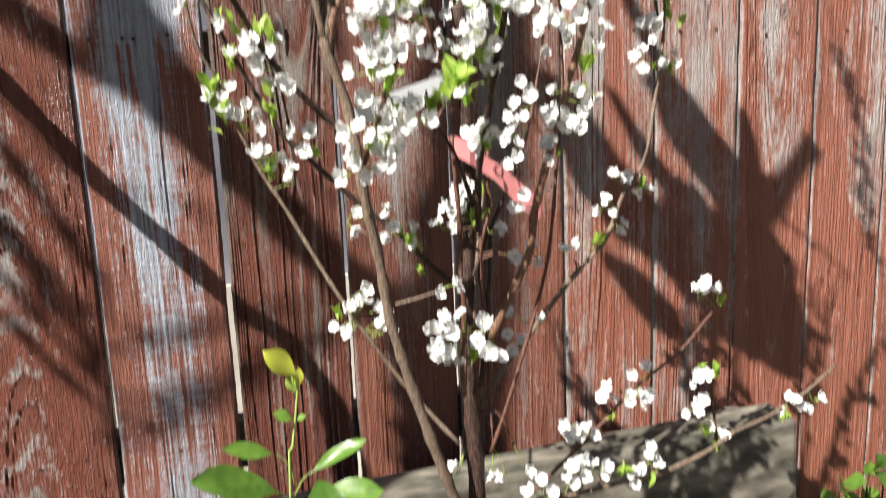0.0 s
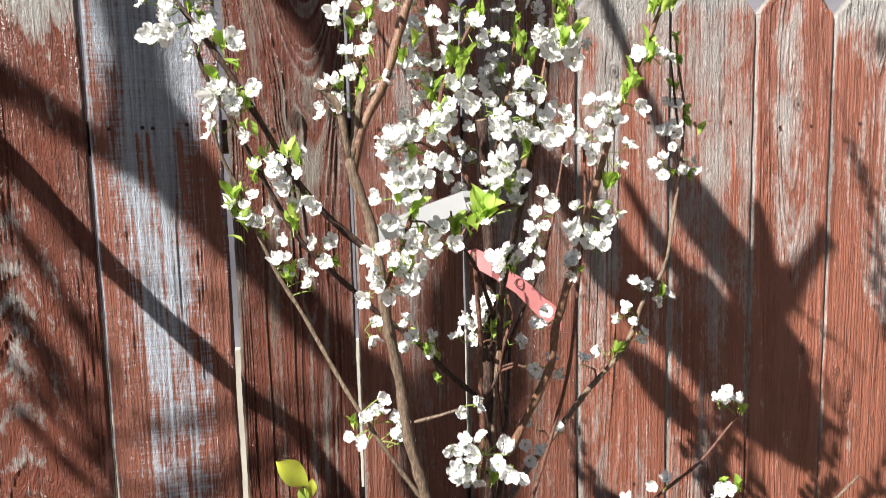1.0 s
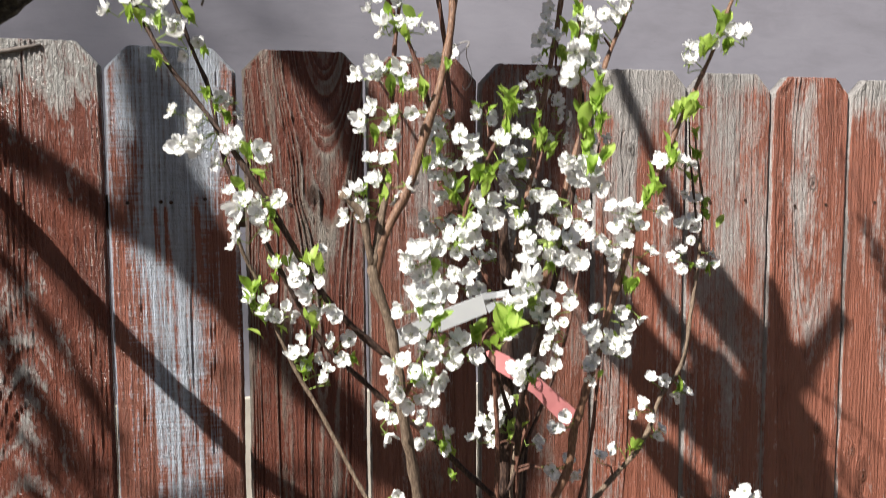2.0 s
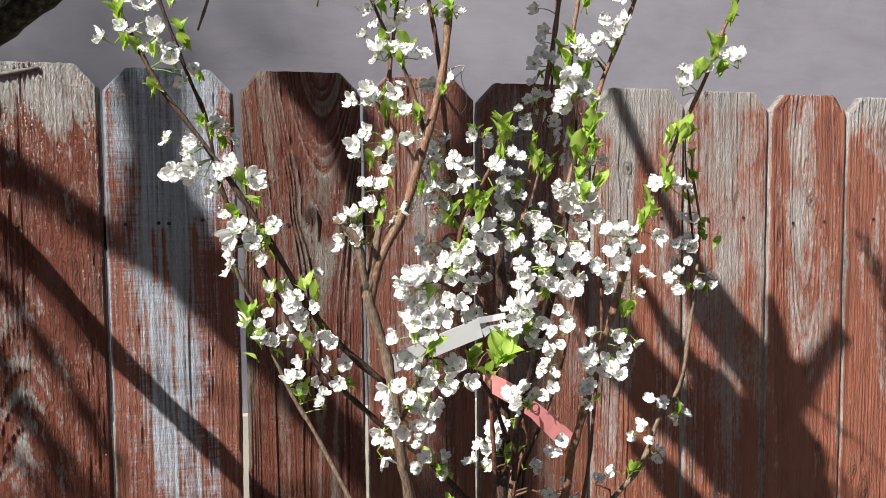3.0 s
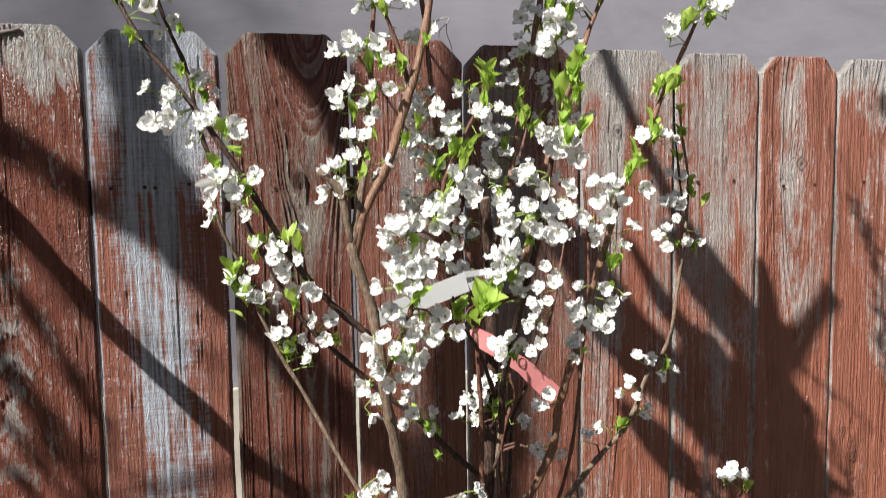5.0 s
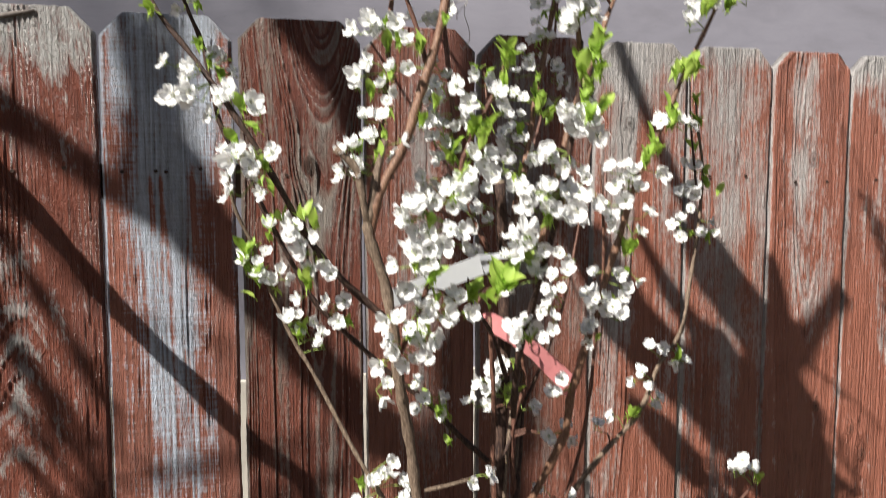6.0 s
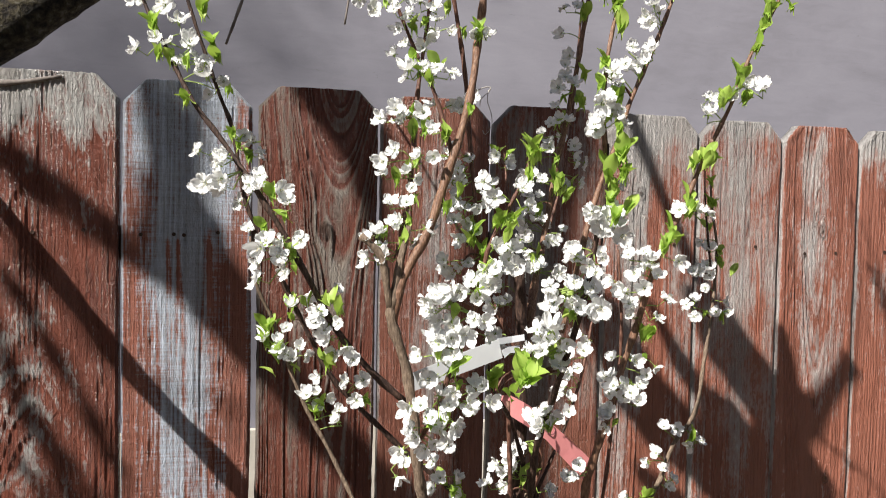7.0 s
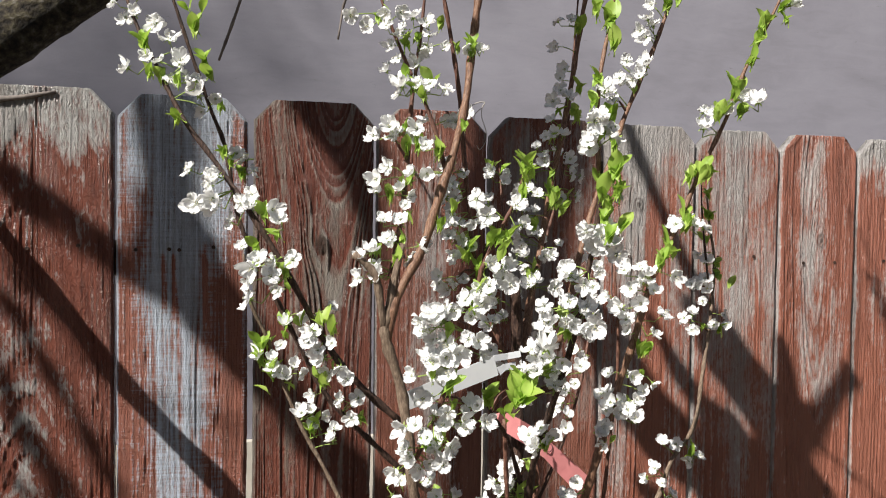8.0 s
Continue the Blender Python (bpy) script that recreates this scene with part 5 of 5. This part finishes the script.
# ---- things tied to the tree ----
def strip(name, edges, mat, thick=0.0006):
    """A thin bent strip between two edges, given as pairs of points."""
    verts, faces = [], []
    for a, b in edges:
        a, b = Vector(a), Vector(b)
        verts += [a, b, a + Vector((0, thick, 0)), b + Vector((0, thick, 0))]
    for i in range(len(edges) - 1):
        o, p = i * 4, i * 4 + 4
        faces += [(o, o + 1, p + 1, p), (o + 2, p + 2, p + 3, o + 3), (o, p, p + 2, o + 2), (o + 1, o + 3, p + 3, p + 1)]
    e = len(verts) - 4
    faces += [(0, 2, 3, 1), (e, e + 1, e + 3, e + 2)]
    return mesh_from(name, verts, faces, [mat], smooth=False)


white_tag = tagged(new("plant_tag"), "white plastic plant label looped round a plum branch", "plant label")
part("label", strip("label", [((-0.176, -0.466, 1.526), (-0.174, -0.464, 1.510)), ((-0.148, -0.460, 1.535), (-0.145, -0.458, 1.518)), ((-0.122, -0.455, 1.5435), (-0.118, -0.453, 1.526)), ((-0.096, -0.450, 1.551), (-0.091, -0.448, 1.534))], TAG_WHITE), white_tag)
part("loop", strip("loop", [((-0.096, -0.446, 1.551), (-0.095, -0.448, 1.546)), ((-0.076, -0.428, 1.55), (-0.078, -0.433, 1.545)), ((-0.061, -0.417, 1.55), (-0.062, -0.422, 1.545))], TAG_WHITE), white_tag)
part("loop", strip("loop", [((-0.093, -0.450, 1.541), (-0.091, -0.454, 1.535)), ((-0.081, -0.436, 1.542), (-0.082, -0.441, 1.537)), ((-0.068, -0.425, 1.541), (-0.069, -0.43, 1.535))], TAG_WHITE), white_tag)

pink = tagged(new("marking_tape"), "pink plastic marking tape tied round the plum trunk", "tape")
part("band", strip("band", [((-0.085, -0.424, 1.494), (-0.083, -0.424, 1.482)), ((-0.079, -0.431, 1.497), (-0.078, -0.431, 1.478)), ((-0.065, -0.433, 1.49), (-0.065, -0.433, 1.47)), ((-0.048, -0.426, 1.479), (-0.05, -0.426, 1.46))], TAG_PINK), pink)
part("tail", strip("tail", [((-0.055, -0.434, 1.479), (-0.058, -0.430, 1.465)), ((-0.035, -0.434, 1.467), (-0.041, -0.430, 1.453)), ((-0.015, -0.432, 1.450), (-0.024, -0.428, 1.435)), ((0.003, -0.43, 1.433), (-0.008, -0.427, 1.419))], TAG_PINK), pink)
part("tail", strip("tail", [((0.003, -0.429, 1.432), (-0.008, -0.429, 1.417)), ((0.007, -0.426, 1.423), (-0.002, -0.426, 1.413)), ((0.006, -0.425, 1.412), (-0.001, -0.425, 1.407))], TAG_PINK), pink)
part("print", tube("print", [(-0.043, -0.4335, 1.4625, 0.0005), (-0.041, -0.4335, 1.4665, 0.0005), (-0.036, -0.4335, 1.4665, 0.0005), (-0.034, -0.4335, 1.463, 0.0005), (-0.037, -0.4335, 1.459, 0.0005), (-0.043, -0.4335, 1.4625, 0.0005)], INK, 0.002, 5, 0.0), pink)

wire = tagged(new("wire"), "thin pale wire curled over a plum branch", "wire")
part("strand", tube("strand", [(-0.115, -0.4, 1.761, 0.0006), (-0.111, -0.4, 1.771, 0.0006), (-0.102, -0.4, 1.778, 0.0006), (-0.094, -0.4, 1.779, 0.0006), (-0.096, -0.4, 1.775, 0.0006)], WIRE, 0.005, 6, 0.0), wire)
part("strand", tube("strand", [(-0.096, -0.4, 1.776, 0.0004), (-0.097, -0.4, 1.766, 0.0004), (-0.093, -0.4, 1.755, 0.0004), (-0.092, -0.4, 1.744, 0.0004), (-0.098, -0.4, 1.735, 0.0004), (-0.101, -0.4, 1.739, 0.0004)], WIRE, 0.005, 6, 0.0), wire)
part("strand", tube("strand", [(-0.095, -0.4, 1.775, 0.0004), (-0.103, -0.4, 1.768, 0.0004), (-0.104, -0.4, 1.761, 0.0004)], WIRE, 0.005, 6, 0.0), wire)

# ---- broad-leaved sapling beside the plum ----
sapling = tagged(new("sapling"), "small sapling with broad glossy leaves and a yellow tip", "seedling")
part("stem", tube("stem", [(-0.262, -0.375, -0.02, 0.003), (-0.258, -0.378, 0.6, 0.0024), (-0.254, -0.38, 1.124, 0.0016), (-0.247, -0.38, 1.191, 0.0014), (-0.238, -0.38, 1.25, 0.0011), (-0.243, -0.38, 1.272, 0.0008)], CALYX, 0.03, 7, 0.1), sapling)


def broad_leaf(root, tip, mat, seed, wide=0.5, face=(0.0, -0.55, 0.8), label=""):
    root, tip = Vector(root), Vector(tip)
    way = (tip - root).normalized()
    side = Vector(face).cross(way).normalized()
    m = Matrix((way, side, way.cross(side))).transposed().to_4x4()
    return part("leaf", leaf_mesh("leaf", seed, (tip - root).length, wide, mat, 0.3, 0.35), sapling, label, at=Matrix.Translation(root) @ m)


broad_leaf((-0.236, -0.38, 1.263), (-0.266, -0.395, 1.3), YELLOW_LEAF, 1, 0.5, (-0.25, -0.7, 0.65), "bright yellow young leaf")
broad_leaf((-0.24, -0.38, 1.249), (-0.234, -0.385, 1.274), YELLOW_LEAF, 2, 0.45, (0.3, -0.9, 0.3), "bright yellow young leaf")
broad_leaf((-0.24, -0.38, 1.246), (-0.247, -0.385, 1.268), LEAF, 3, 0.5, (-0.3, -0.9, 0.3))
broad_leaf((-0.242, -0.38, 1.218), (-0.264, -0.385, 1.232), BIG_LEAF, 4, 0.55, (0.1, -0.6, 0.8))
broad_leaf((-0.242, -0.38, 1.218), (-0.232, -0.385, 1.225), BIG_LEAF, 5, 0.6, (0.1, -0.6, 0.8))
broad_leaf((-0.262, -0.385, 1.186), (-0.314, -0.4, 1.21), BIG_LEAF, 6, 0.32, (0.1, -0.75, 0.65))
broad_leaf((-0.259, -0.385, 1.142), (-0.34, -0.42, 1.195), BIG_LEAF, 7, 0.40, (0.15, -0.6, 0.8))
broad_leaf((-0.236, -0.38, 1.158), (-0.175, -0.39, 1.197), BIG_LEAF, 10, 0.26, (-0.3, -0.6, 0.7))
part("petiole", tube("petiole", [(*(-0.249, -0.38, 1.138), 0.0009), (*(-0.241, -0.38, 1.152), 0.0008), (*(-0.234, -0.38, 1.159), 0.0007)], CALYX, 0.01, 6, 0.0), sapling)
part("petiole", tube("petiole", [(*(-0.248, -0.38, 1.149), 0.0009), (*(-0.252, -0.38, 1.171), 0.0008), (*(-0.263, -0.385, 1.187), 0.0007)], CALYX, 0.01, 6, 0.0), sapling)
broad_leaf((-0.246, -0.38, 1.124), (-0.158, -0.4, 1.143), BIG_LEAF, 12, 0.42, (-0.1, -0.6, 0.8))
broad_leaf((-0.249, -0.39, 1.122), (-0.21, -0.44, 1.162), BIG_LEAF, 13, 0.6, (-0.1, -0.7, 0.7))

# ---- old timber planter between tree and fence ----
planter = tagged(new("planter"), "old weathered grey timber planter box against the fence", "planter")
part("plank", slab("plank", (-0.40, -0.172, 0.72), (0.508, -0.097, 1.012), WEATHERED, 0.007), planter, "thick weathered grey plank")
part("plank", slab("plank", (-0.40, -0.170, 0.40), (0.506, -0.098, 0.712), WEATHERED, 0.007), planter)
part("plank", slab("plank", (-0.40, -0.171, 0.06), (0.507, -0.097, 0.392), WEATHERED, 0.007), planter)
part("post", slab("post", (0.43, -0.093, -0.05), (0.50, -0.025, 0.98), WEATHERED, 0.005), planter)
part("post", slab("post", (-0.39, -0.093, -0.05), (-0.32, -0.025, 0.98), WEATHERED, 0.005), planter)

planter.matrix_basis = Matrix.Translation((0.545, 0, 0.020)) @ Matrix.Rotation(radians(-2.5), 4, "Y") @ Matrix.Translation((-0.5, 0, 0))

BUSH_LEAVES = [leaf_mesh("leaf", 80 + k, 0.034 + 0.006 * k, 0.85, BIG_LEAF, 0.2, 0.3) for k in range(3)]
# ---- ivy-like bush at the fence's foot ----
bush = tagged(new("bush"), "low bush of small dark green leaves by the fence", "bush")
rb = random.Random(8)
for k in range(9):
    x = 0.72 + rb.uniform(-0.06, 0.22)
    top = (x + rb.uniform(-0.05, 0.06), -0.11 + rb.uniform(-0.05, 0.03), 0.86 + rb.uniform(-0.02, 0.11))
    stem = part("stem", tube("stem", [(0.74 + 0.02 * k - 0.05, -0.10, -0.02, 0.004), (x, -0.10, 0.5, 0.003), (*top, 0.0012)], BARK_DARK, 0.04, 6, 0.1, False, k), bush)
    for j in range(16):
        t = rb.uniform(0.35, 1.0)
        base = Vector((x, -0.10, 0.5)).lerp(Vector(top), t)
        way = Vector((rb.uniform(-1, 1), rb.uniform(-1, 0.2), rb.uniform(-0.2, 0.9))).normalized()
        face = Vector((rb.uniform(-0.4, 0.4), -0.7, 0.7))
        side = face.cross(way).normalized()
        m = Matrix((way, side, way.cross(side))).transposed().to_4x4()
        part("leaf", BUSH_LEAVES[j % 3], stem, at=Matrix.Translation(base) @ m)

# ---- dead twigs ----
tagged(new("stick", tube("stick", [(-0.75, -0.002, 1.822, 0.0032), (-0.66, -0.0022, 1.815, 0.0034), (-0.61, -0.0022, 1.818, 0.0032), (-0.556, -0.002, 1.829, 0.002)], TWIG_GREY, 0.012, 8, 0.15, True)), "dry grey stick caught across the fence top", "stick")

# ---- the pruned tree beside the camera, whose limb reaches over the fence ----
# only limb and hanging twigs show; the rest is added to shade the fence
old = tagged(new("pruned_tree"), "pruned tree with a rough mossy limb reaching over the fence", "tree")


def bough(name, points, bark=None, step=0.03, sides=12, cut=False, label="", knots=0.12):
    return part(name, tube(name, points, bark or BARK_ROUGH, step, sides, knots, cut, len(old.children) + 3), old, label)


# unseen trunk, carried up and kept thick to shade the middle boards
bough("trunk", [(-1.78, -1.35, -0.1, 0.15), (-1.756, -1.32, 0.6, 0.12), (-1.7, -1.25, 1.2, 0.11), (-1.66, -1.2, 2.0, 0.09), (-1.62, -1.15, 2.7, 0.05), (-1.648, -1.21, 3.4, 0.042), (-1.639, -1.21, 3.537, 0.042), (-1.641, -1.215, 3.686, 0.045), (-1.636, -1.22, 3.835, 0.048), (-1.63, -1.225, 3.974, 0.05), (-1.627, -1.23, 4.133, 0.045), (-1.629, -1.235, 4.311, 0.03)], step=0.08, sides=16)
bough("limb", [(-1.676, -1.22, 2.0, 0.06), (-1.6, -0.6, 1.85, 0.052), (-1.3, -0.15, 1.74, 0.048), (-1.02, 0.13, 1.74, 0.047), (-0.85, 0.24, 1.845, 0.046), (-0.717, 0.25, 1.926, 0.045), (-0.639, 0.25, 1.987, 0.044), (-0.558, 0.25, 2.049, 0.043), (-0.447, 0.25, 2.136, 0.04), (-0.341, 0.25, 2.252, 0.03)], None, 0.018, 22, True, "thick rough-barked limb", 0.025)


def shade_bough(name, line, near, far, root, knots=0.2):
    """An unseen bough of points (x, z, r), added where its shade falls on the fence; it stands off from near to far."""
    pts = []
    for i, (x, z, r) in enumerate(line):
        d = near + (far - near) * i / (len(line) - 1)
        pts.append((x - 1.4 * d, -d, z + 1.75 * d, r))
    bough(name, ([root] if root else []) + pts[::-1], BARK_DARK, 0.02, 10, False, "", knots)


shade_bough("branch", [(-0.43, 2.02, 0.006), (-0.425, 1.84, 0.008), (-0.42, 1.75, 0.012), (-0.405, 1.66, 0.026), (-0.39, 1.59, 0.036), (-0.345, 1.53, 0.034), (-0.29, 1.45, 0.028), (-0.24, 1.39, 0.026), (-0.19, 1.33, 0.025), (-0.12, 1.25, 0.024), (-0.05, 1.15, 0.024)], 0.9, 1.0, (-1.636, -1.17, 2.6, 0.03))
shade_bough("branch", [(-0.465, 1.98, 0.004), (-0.455, 1.84, 0.007), (-0.44, 1.72, 0.009), (-0.415, 1.62, 0.01)], 0.88, 0.9, None)
shade_bough("branch", [(-0.395, 1.98, 0.004), (-0.392, 1.84, 0.007), (-0.392, 1.72, 0.009), (-0.40, 1.62, 0.01)], 0.92, 0.9, None)
shade_bough("branch", [(-0.67, 1.752, 0.009), (-0.602, 1.708, 0.014), (-0.539, 1.667, 0.015), (-0.497, 1.624, 0.015), (-0.463, 1.598, 0.016), (-0.41, 1.575, 0.016)], 0.80, 0.9, None)
shade_bough("branch", [(-0.13, 1.58, 0.005), (-0.15, 1.68, 0.014), (-0.175, 1.76, 0.026), (-0.205, 1.83, 0.036), (-0.24, 1.91, 0.03), (-0.31, 2.0, 0.02), (-0.39, 2.04, 0.01)], 0.95, 0.9, None)
shade_bough("branch", [(0.25, 1.47, 0.008), (0.30, 1.39, 0.018), (0.345, 1.33, 0.024), (0.40, 1.265, 0.024), (0.465, 1.185, 0.022), (0.54, 1.10, 0.024)], 0.66, 0.6, None)
shade_bough("branch", [(0.20, 1.55, 0.006), (0.225, 1.508, 0.014), (0.251, 1.436, 0.019), (0.29, 1.363, 0.020), (0.345, 1.29, 0.020)], 0.68, 0.64, None)
shade_bough("branch", [(0.56, 1.16, 0.016), (0.60, 1.135, 0.016), (0.65, 1.11, 0.012), (0.69, 1.085, 0.005)], 0.62, 0.66, None)
# an unseen bough with short stubs, shaped to cast the fingered shadow on the fence
OFF = Vector((-0.04, -0.1, 0.175))
for pts in ([(-0.6, 2.775, 0.009), (-0.522, 2.615, 0.009), (-0.445, 2.465, 0.010), (-0.38, 2.375, 0.014), (-0.314, 2.285, 0.019), (-0.27, 2.195, 0.026), (-0.24, 2.125, 0.033), (-0.228, 2.035, 0.04), (-0.222, 1.97, 0.042)],
            [(-0.255, 2.19, 0.016), (-0.2, 2.246, 0.0115), (-0.148, 2.309, 0.010)],
            [(-0.255, 2.175, 0.020), (-0.267, 2.278, 0.013), (-0.284, 2.365, 0.007)],
            [(-0.36, 2.22, 0.018), (-0.394, 2.235, 0.017), (-0.454, 2.306, 0.013), (-0.515, 2.405, 0.007)],
            [(-0.30, 2.18, 0.016), (-0.433, 2.2, 0.014), (-0.521, 2.292, 0.009)],
            [(-0.25, 2.02, 0.016), (-0.311, 2.047, 0.016), (-0.393, 2.129, 0.015), (-0.492, 2.201, 0.013), (-0.56, 2.25, 0.007)]):
    line = [(*(Vector((x, -0.5, z)) + OFF), r) for x, z, r in pts]
    if len(pts) > 8:
        line = [(-1.644, -1.18, 3.2, 0.02), (-1.21, -0.95, 3.25, 0.014), (-0.856, -0.72, 3.15, 0.010)] + line
    bough("branch", line, cut=True)
# unseen branch, added so that its shade crosses the lower boards
bough("branch", [(-1.7, -1.25, 1.15, 0.04), (-1.274, -0.88, 1.42, 0.03), (-0.934, -0.58, 1.60, 0.02), (-0.696, -0.37, 1.74, 0.014), (-0.715, -0.30, 1.765, 0.0125), (-0.715, -0.22, 1.755, 0.0125), (-0.728, -0.17, 1.765, 0.0115), (-0.736, -0.12, 1.787, 0.010), (-0.733, -0.06, 1.79, 0.007)], BARK_DARK)
# unseen thin side branches, added along the line on the fence that they shade
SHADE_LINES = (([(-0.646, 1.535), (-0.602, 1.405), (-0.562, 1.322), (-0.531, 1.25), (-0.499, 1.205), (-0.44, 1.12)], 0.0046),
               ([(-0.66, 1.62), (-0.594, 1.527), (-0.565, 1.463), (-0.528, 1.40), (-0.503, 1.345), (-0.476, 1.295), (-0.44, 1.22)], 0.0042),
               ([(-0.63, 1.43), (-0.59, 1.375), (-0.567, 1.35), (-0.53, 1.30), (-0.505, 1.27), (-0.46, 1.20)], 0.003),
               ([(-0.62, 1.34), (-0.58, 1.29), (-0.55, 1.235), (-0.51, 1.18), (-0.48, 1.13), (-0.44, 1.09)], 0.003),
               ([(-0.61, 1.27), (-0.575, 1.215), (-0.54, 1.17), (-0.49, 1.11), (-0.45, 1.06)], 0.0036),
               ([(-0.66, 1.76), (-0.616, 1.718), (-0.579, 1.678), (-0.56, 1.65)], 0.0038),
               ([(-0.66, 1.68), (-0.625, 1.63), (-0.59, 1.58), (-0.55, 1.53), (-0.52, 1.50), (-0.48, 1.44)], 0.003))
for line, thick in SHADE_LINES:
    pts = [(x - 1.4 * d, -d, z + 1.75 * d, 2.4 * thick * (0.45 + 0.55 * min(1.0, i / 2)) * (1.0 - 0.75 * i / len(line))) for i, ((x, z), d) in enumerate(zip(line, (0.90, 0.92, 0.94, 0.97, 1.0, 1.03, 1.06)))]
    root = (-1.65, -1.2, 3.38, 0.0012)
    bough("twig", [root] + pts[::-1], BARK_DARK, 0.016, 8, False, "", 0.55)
# unseen fine leafy shoots on the pruned head, added for feathery shade
rt = random.Random(21)
for k in range(18):
    if k < 1:
        pts = [Vector((-0.148, -0.50, 2.305)), Vector((-0.08, -0.45, 2.42)), Vector((-0.024, -0.40, 2.404)), Vector((0.045, -0.40, 2.26)), Vector((0.088, -0.40, 2.139)), Vector((0.099, -0.40, 2.02)), Vector((0.12, -0.41, 1.93))]
    else:
        root = Vector((rt.uniform(-0.46, -0.2), -0.50, rt.uniform(2.02, 2.26)))
        way = Vector((rt.uniform(0.1, 0.9), rt.uniform(-0.3, 0.3), rt.uniform(-0.9, 0.0))).normalized()
        pts = [root, root + way * 0.06 + Vector((0, 0, 0.01)), root + way * rt.uniform(0.09, 0.15)]
    pts = [p + OFF for p in pts]
    stem = bough("shoot", [(*p, 0.0022 - 0.0004 * i) for i, p in enumerate(pts)], BARK_DARK, 0.02, 6)
    line = smooth_path([(*p, 0.001) for p in pts], 0.017)
    for q in line[(len(line) // 2 if k < 1 else 1):]:
        for _ in range(5 if k < 1 else 1):
            way = Vector((rt.uniform(-1, 1), rt.uniform(-1, 1), rt.uniform(-1, 0.6))).normalized()
            side = way.orthogonal().normalized()
            m = Matrix((way, side, way.cross(side))).transposed().to_4x4()
            part("leaf", LEAVES[rt.randrange(9)], stem, at=Matrix.Translation(q[:3]) @ m @ Matrix.Diagonal((1.0, 1.0, 1.0, 1)))
for pts in ([(-0.558, 0.25, 2.049, 0.003), (-0.34, -0.05, 2.06, 0.0022), (-0.312, -0.24, 1.985, 0.0016), (-0.304, -0.30, 1.929, 0.0015), (-0.315, -0.30, 1.889, 0.0014), (-0.325, -0.30, 1.858, 0.0014), (-0.337, -0.30, 1.823, 0.0012)],
            [(-0.447, 0.25, 2.136, 0.003), (-0.24, -0.1, 2.08, 0.0022), (-0.212, -0.30, 1.92, 0.0013), (-0.216, -0.30, 1.885, 0.0012), (-0.221, -0.30, 1.851, 0.0009)]):
    bough("twig", pts, TWIG_GREY, 0.009, 7, True, "thin dry hanging twig")
# more unseen boughs, added to widen the shade on the right boards
shade_bough("branch", [(0.398, 1.341, 0.014), (0.444, 1.287, 0.028), (0.481, 1.233, 0.030), (0.525, 1.148, 0.026)], 0.64, 0.62, None)
shade_bough("branch", [(0.181, 1.547, 0.012), (0.223, 1.480, 0.026), (0.256, 1.413, 0.026), (0.300, 1.339, 0.022), (0.344, 1.295, 0.012)], 0.7, 0.68, None)
shade_bough("branch", [(0.356, 1.546, 0.010), (0.393, 1.491, 0.019), (0.434, 1.430, 0.020), (0.497, 1.344, 0.016)], 0.66, 0.64, None)
shade_bough("branch", [(0.286, 1.258, 0.010), (0.340, 1.204, 0.018), (0.386, 1.148, 0.018)], 0.66, 0.64, None)

# ---- unseen tall tree added off to the side, whose crown shades part of the house wall ----
tall = tagged(new("wall_shade_tree"), "tall leafy tree whose crown shades the house wall", "tree")
TALL = Vector((-12.35, -6.0, 0.0))
part("trunk", tube("trunk", [(*(TALL + Vector((0.3, -0.1, -0.1))), 0.34), (*(TALL + Vector((0.2, 0, 5.0))), 0.26), (*(TALL + Vector((0.1, 0, 11.0))), 0.18), (*(TALL + Vector((0, 0, 15.0))), 0.09), (*(TALL + Vector((-0.1, 0, 16.6))), 0.03)], BARK_DARK, 0.4, 12, 0.1), tall)
rg = random.Random(77)
for k in range(8):
    an = rg.uniform(-0.5, 0.5) + (math.pi if k % 2 else 0.0)
    out = Vector((math.cos(an), 0.5 * math.sin(an), rg.uniform(0.3, 0.7)))
    root = TALL + Vector((0.05, 0, 13.2 + 0.42 * k))
    part("limb", tube("limb", [(*root, 0.05), (*(root + out * 0.6), 0.035), (*(root + out * 1.35 + Vector((0, 0, 0.2))), 0.012)], BARK_DARK, 0.15, 8, 0.1, False, k), tall)
verts, faces = [], []
while len(faces) < 5500:
    p = Vector((rg.gauss(0, 0.45), rg.gauss(0, 0.45), rg.gauss(0, 0.45)))
    if p.length > 1.2:
        continue
    at = TALL + Vector((2.0 * p.x - 0.05, 1.2 * p.y, 15.5 + 1.5 * p.z))
    a = Vector((rg.gauss(0, 1), rg.gauss(0, 1), rg.gauss(0, 1))).normalized()
    b = a.orthogonal().normalized() * 0.017
    o = len(verts)
    verts += [at, at + a * 0.03 + b, at + a * 0.07, at + a * 0.03 - b]
    faces.append((o, o + 1, o + 2, o + 3))
part("crown", mesh_from("crown", verts, faces, [BIG_LEAF]), tall, "dense green leaves")
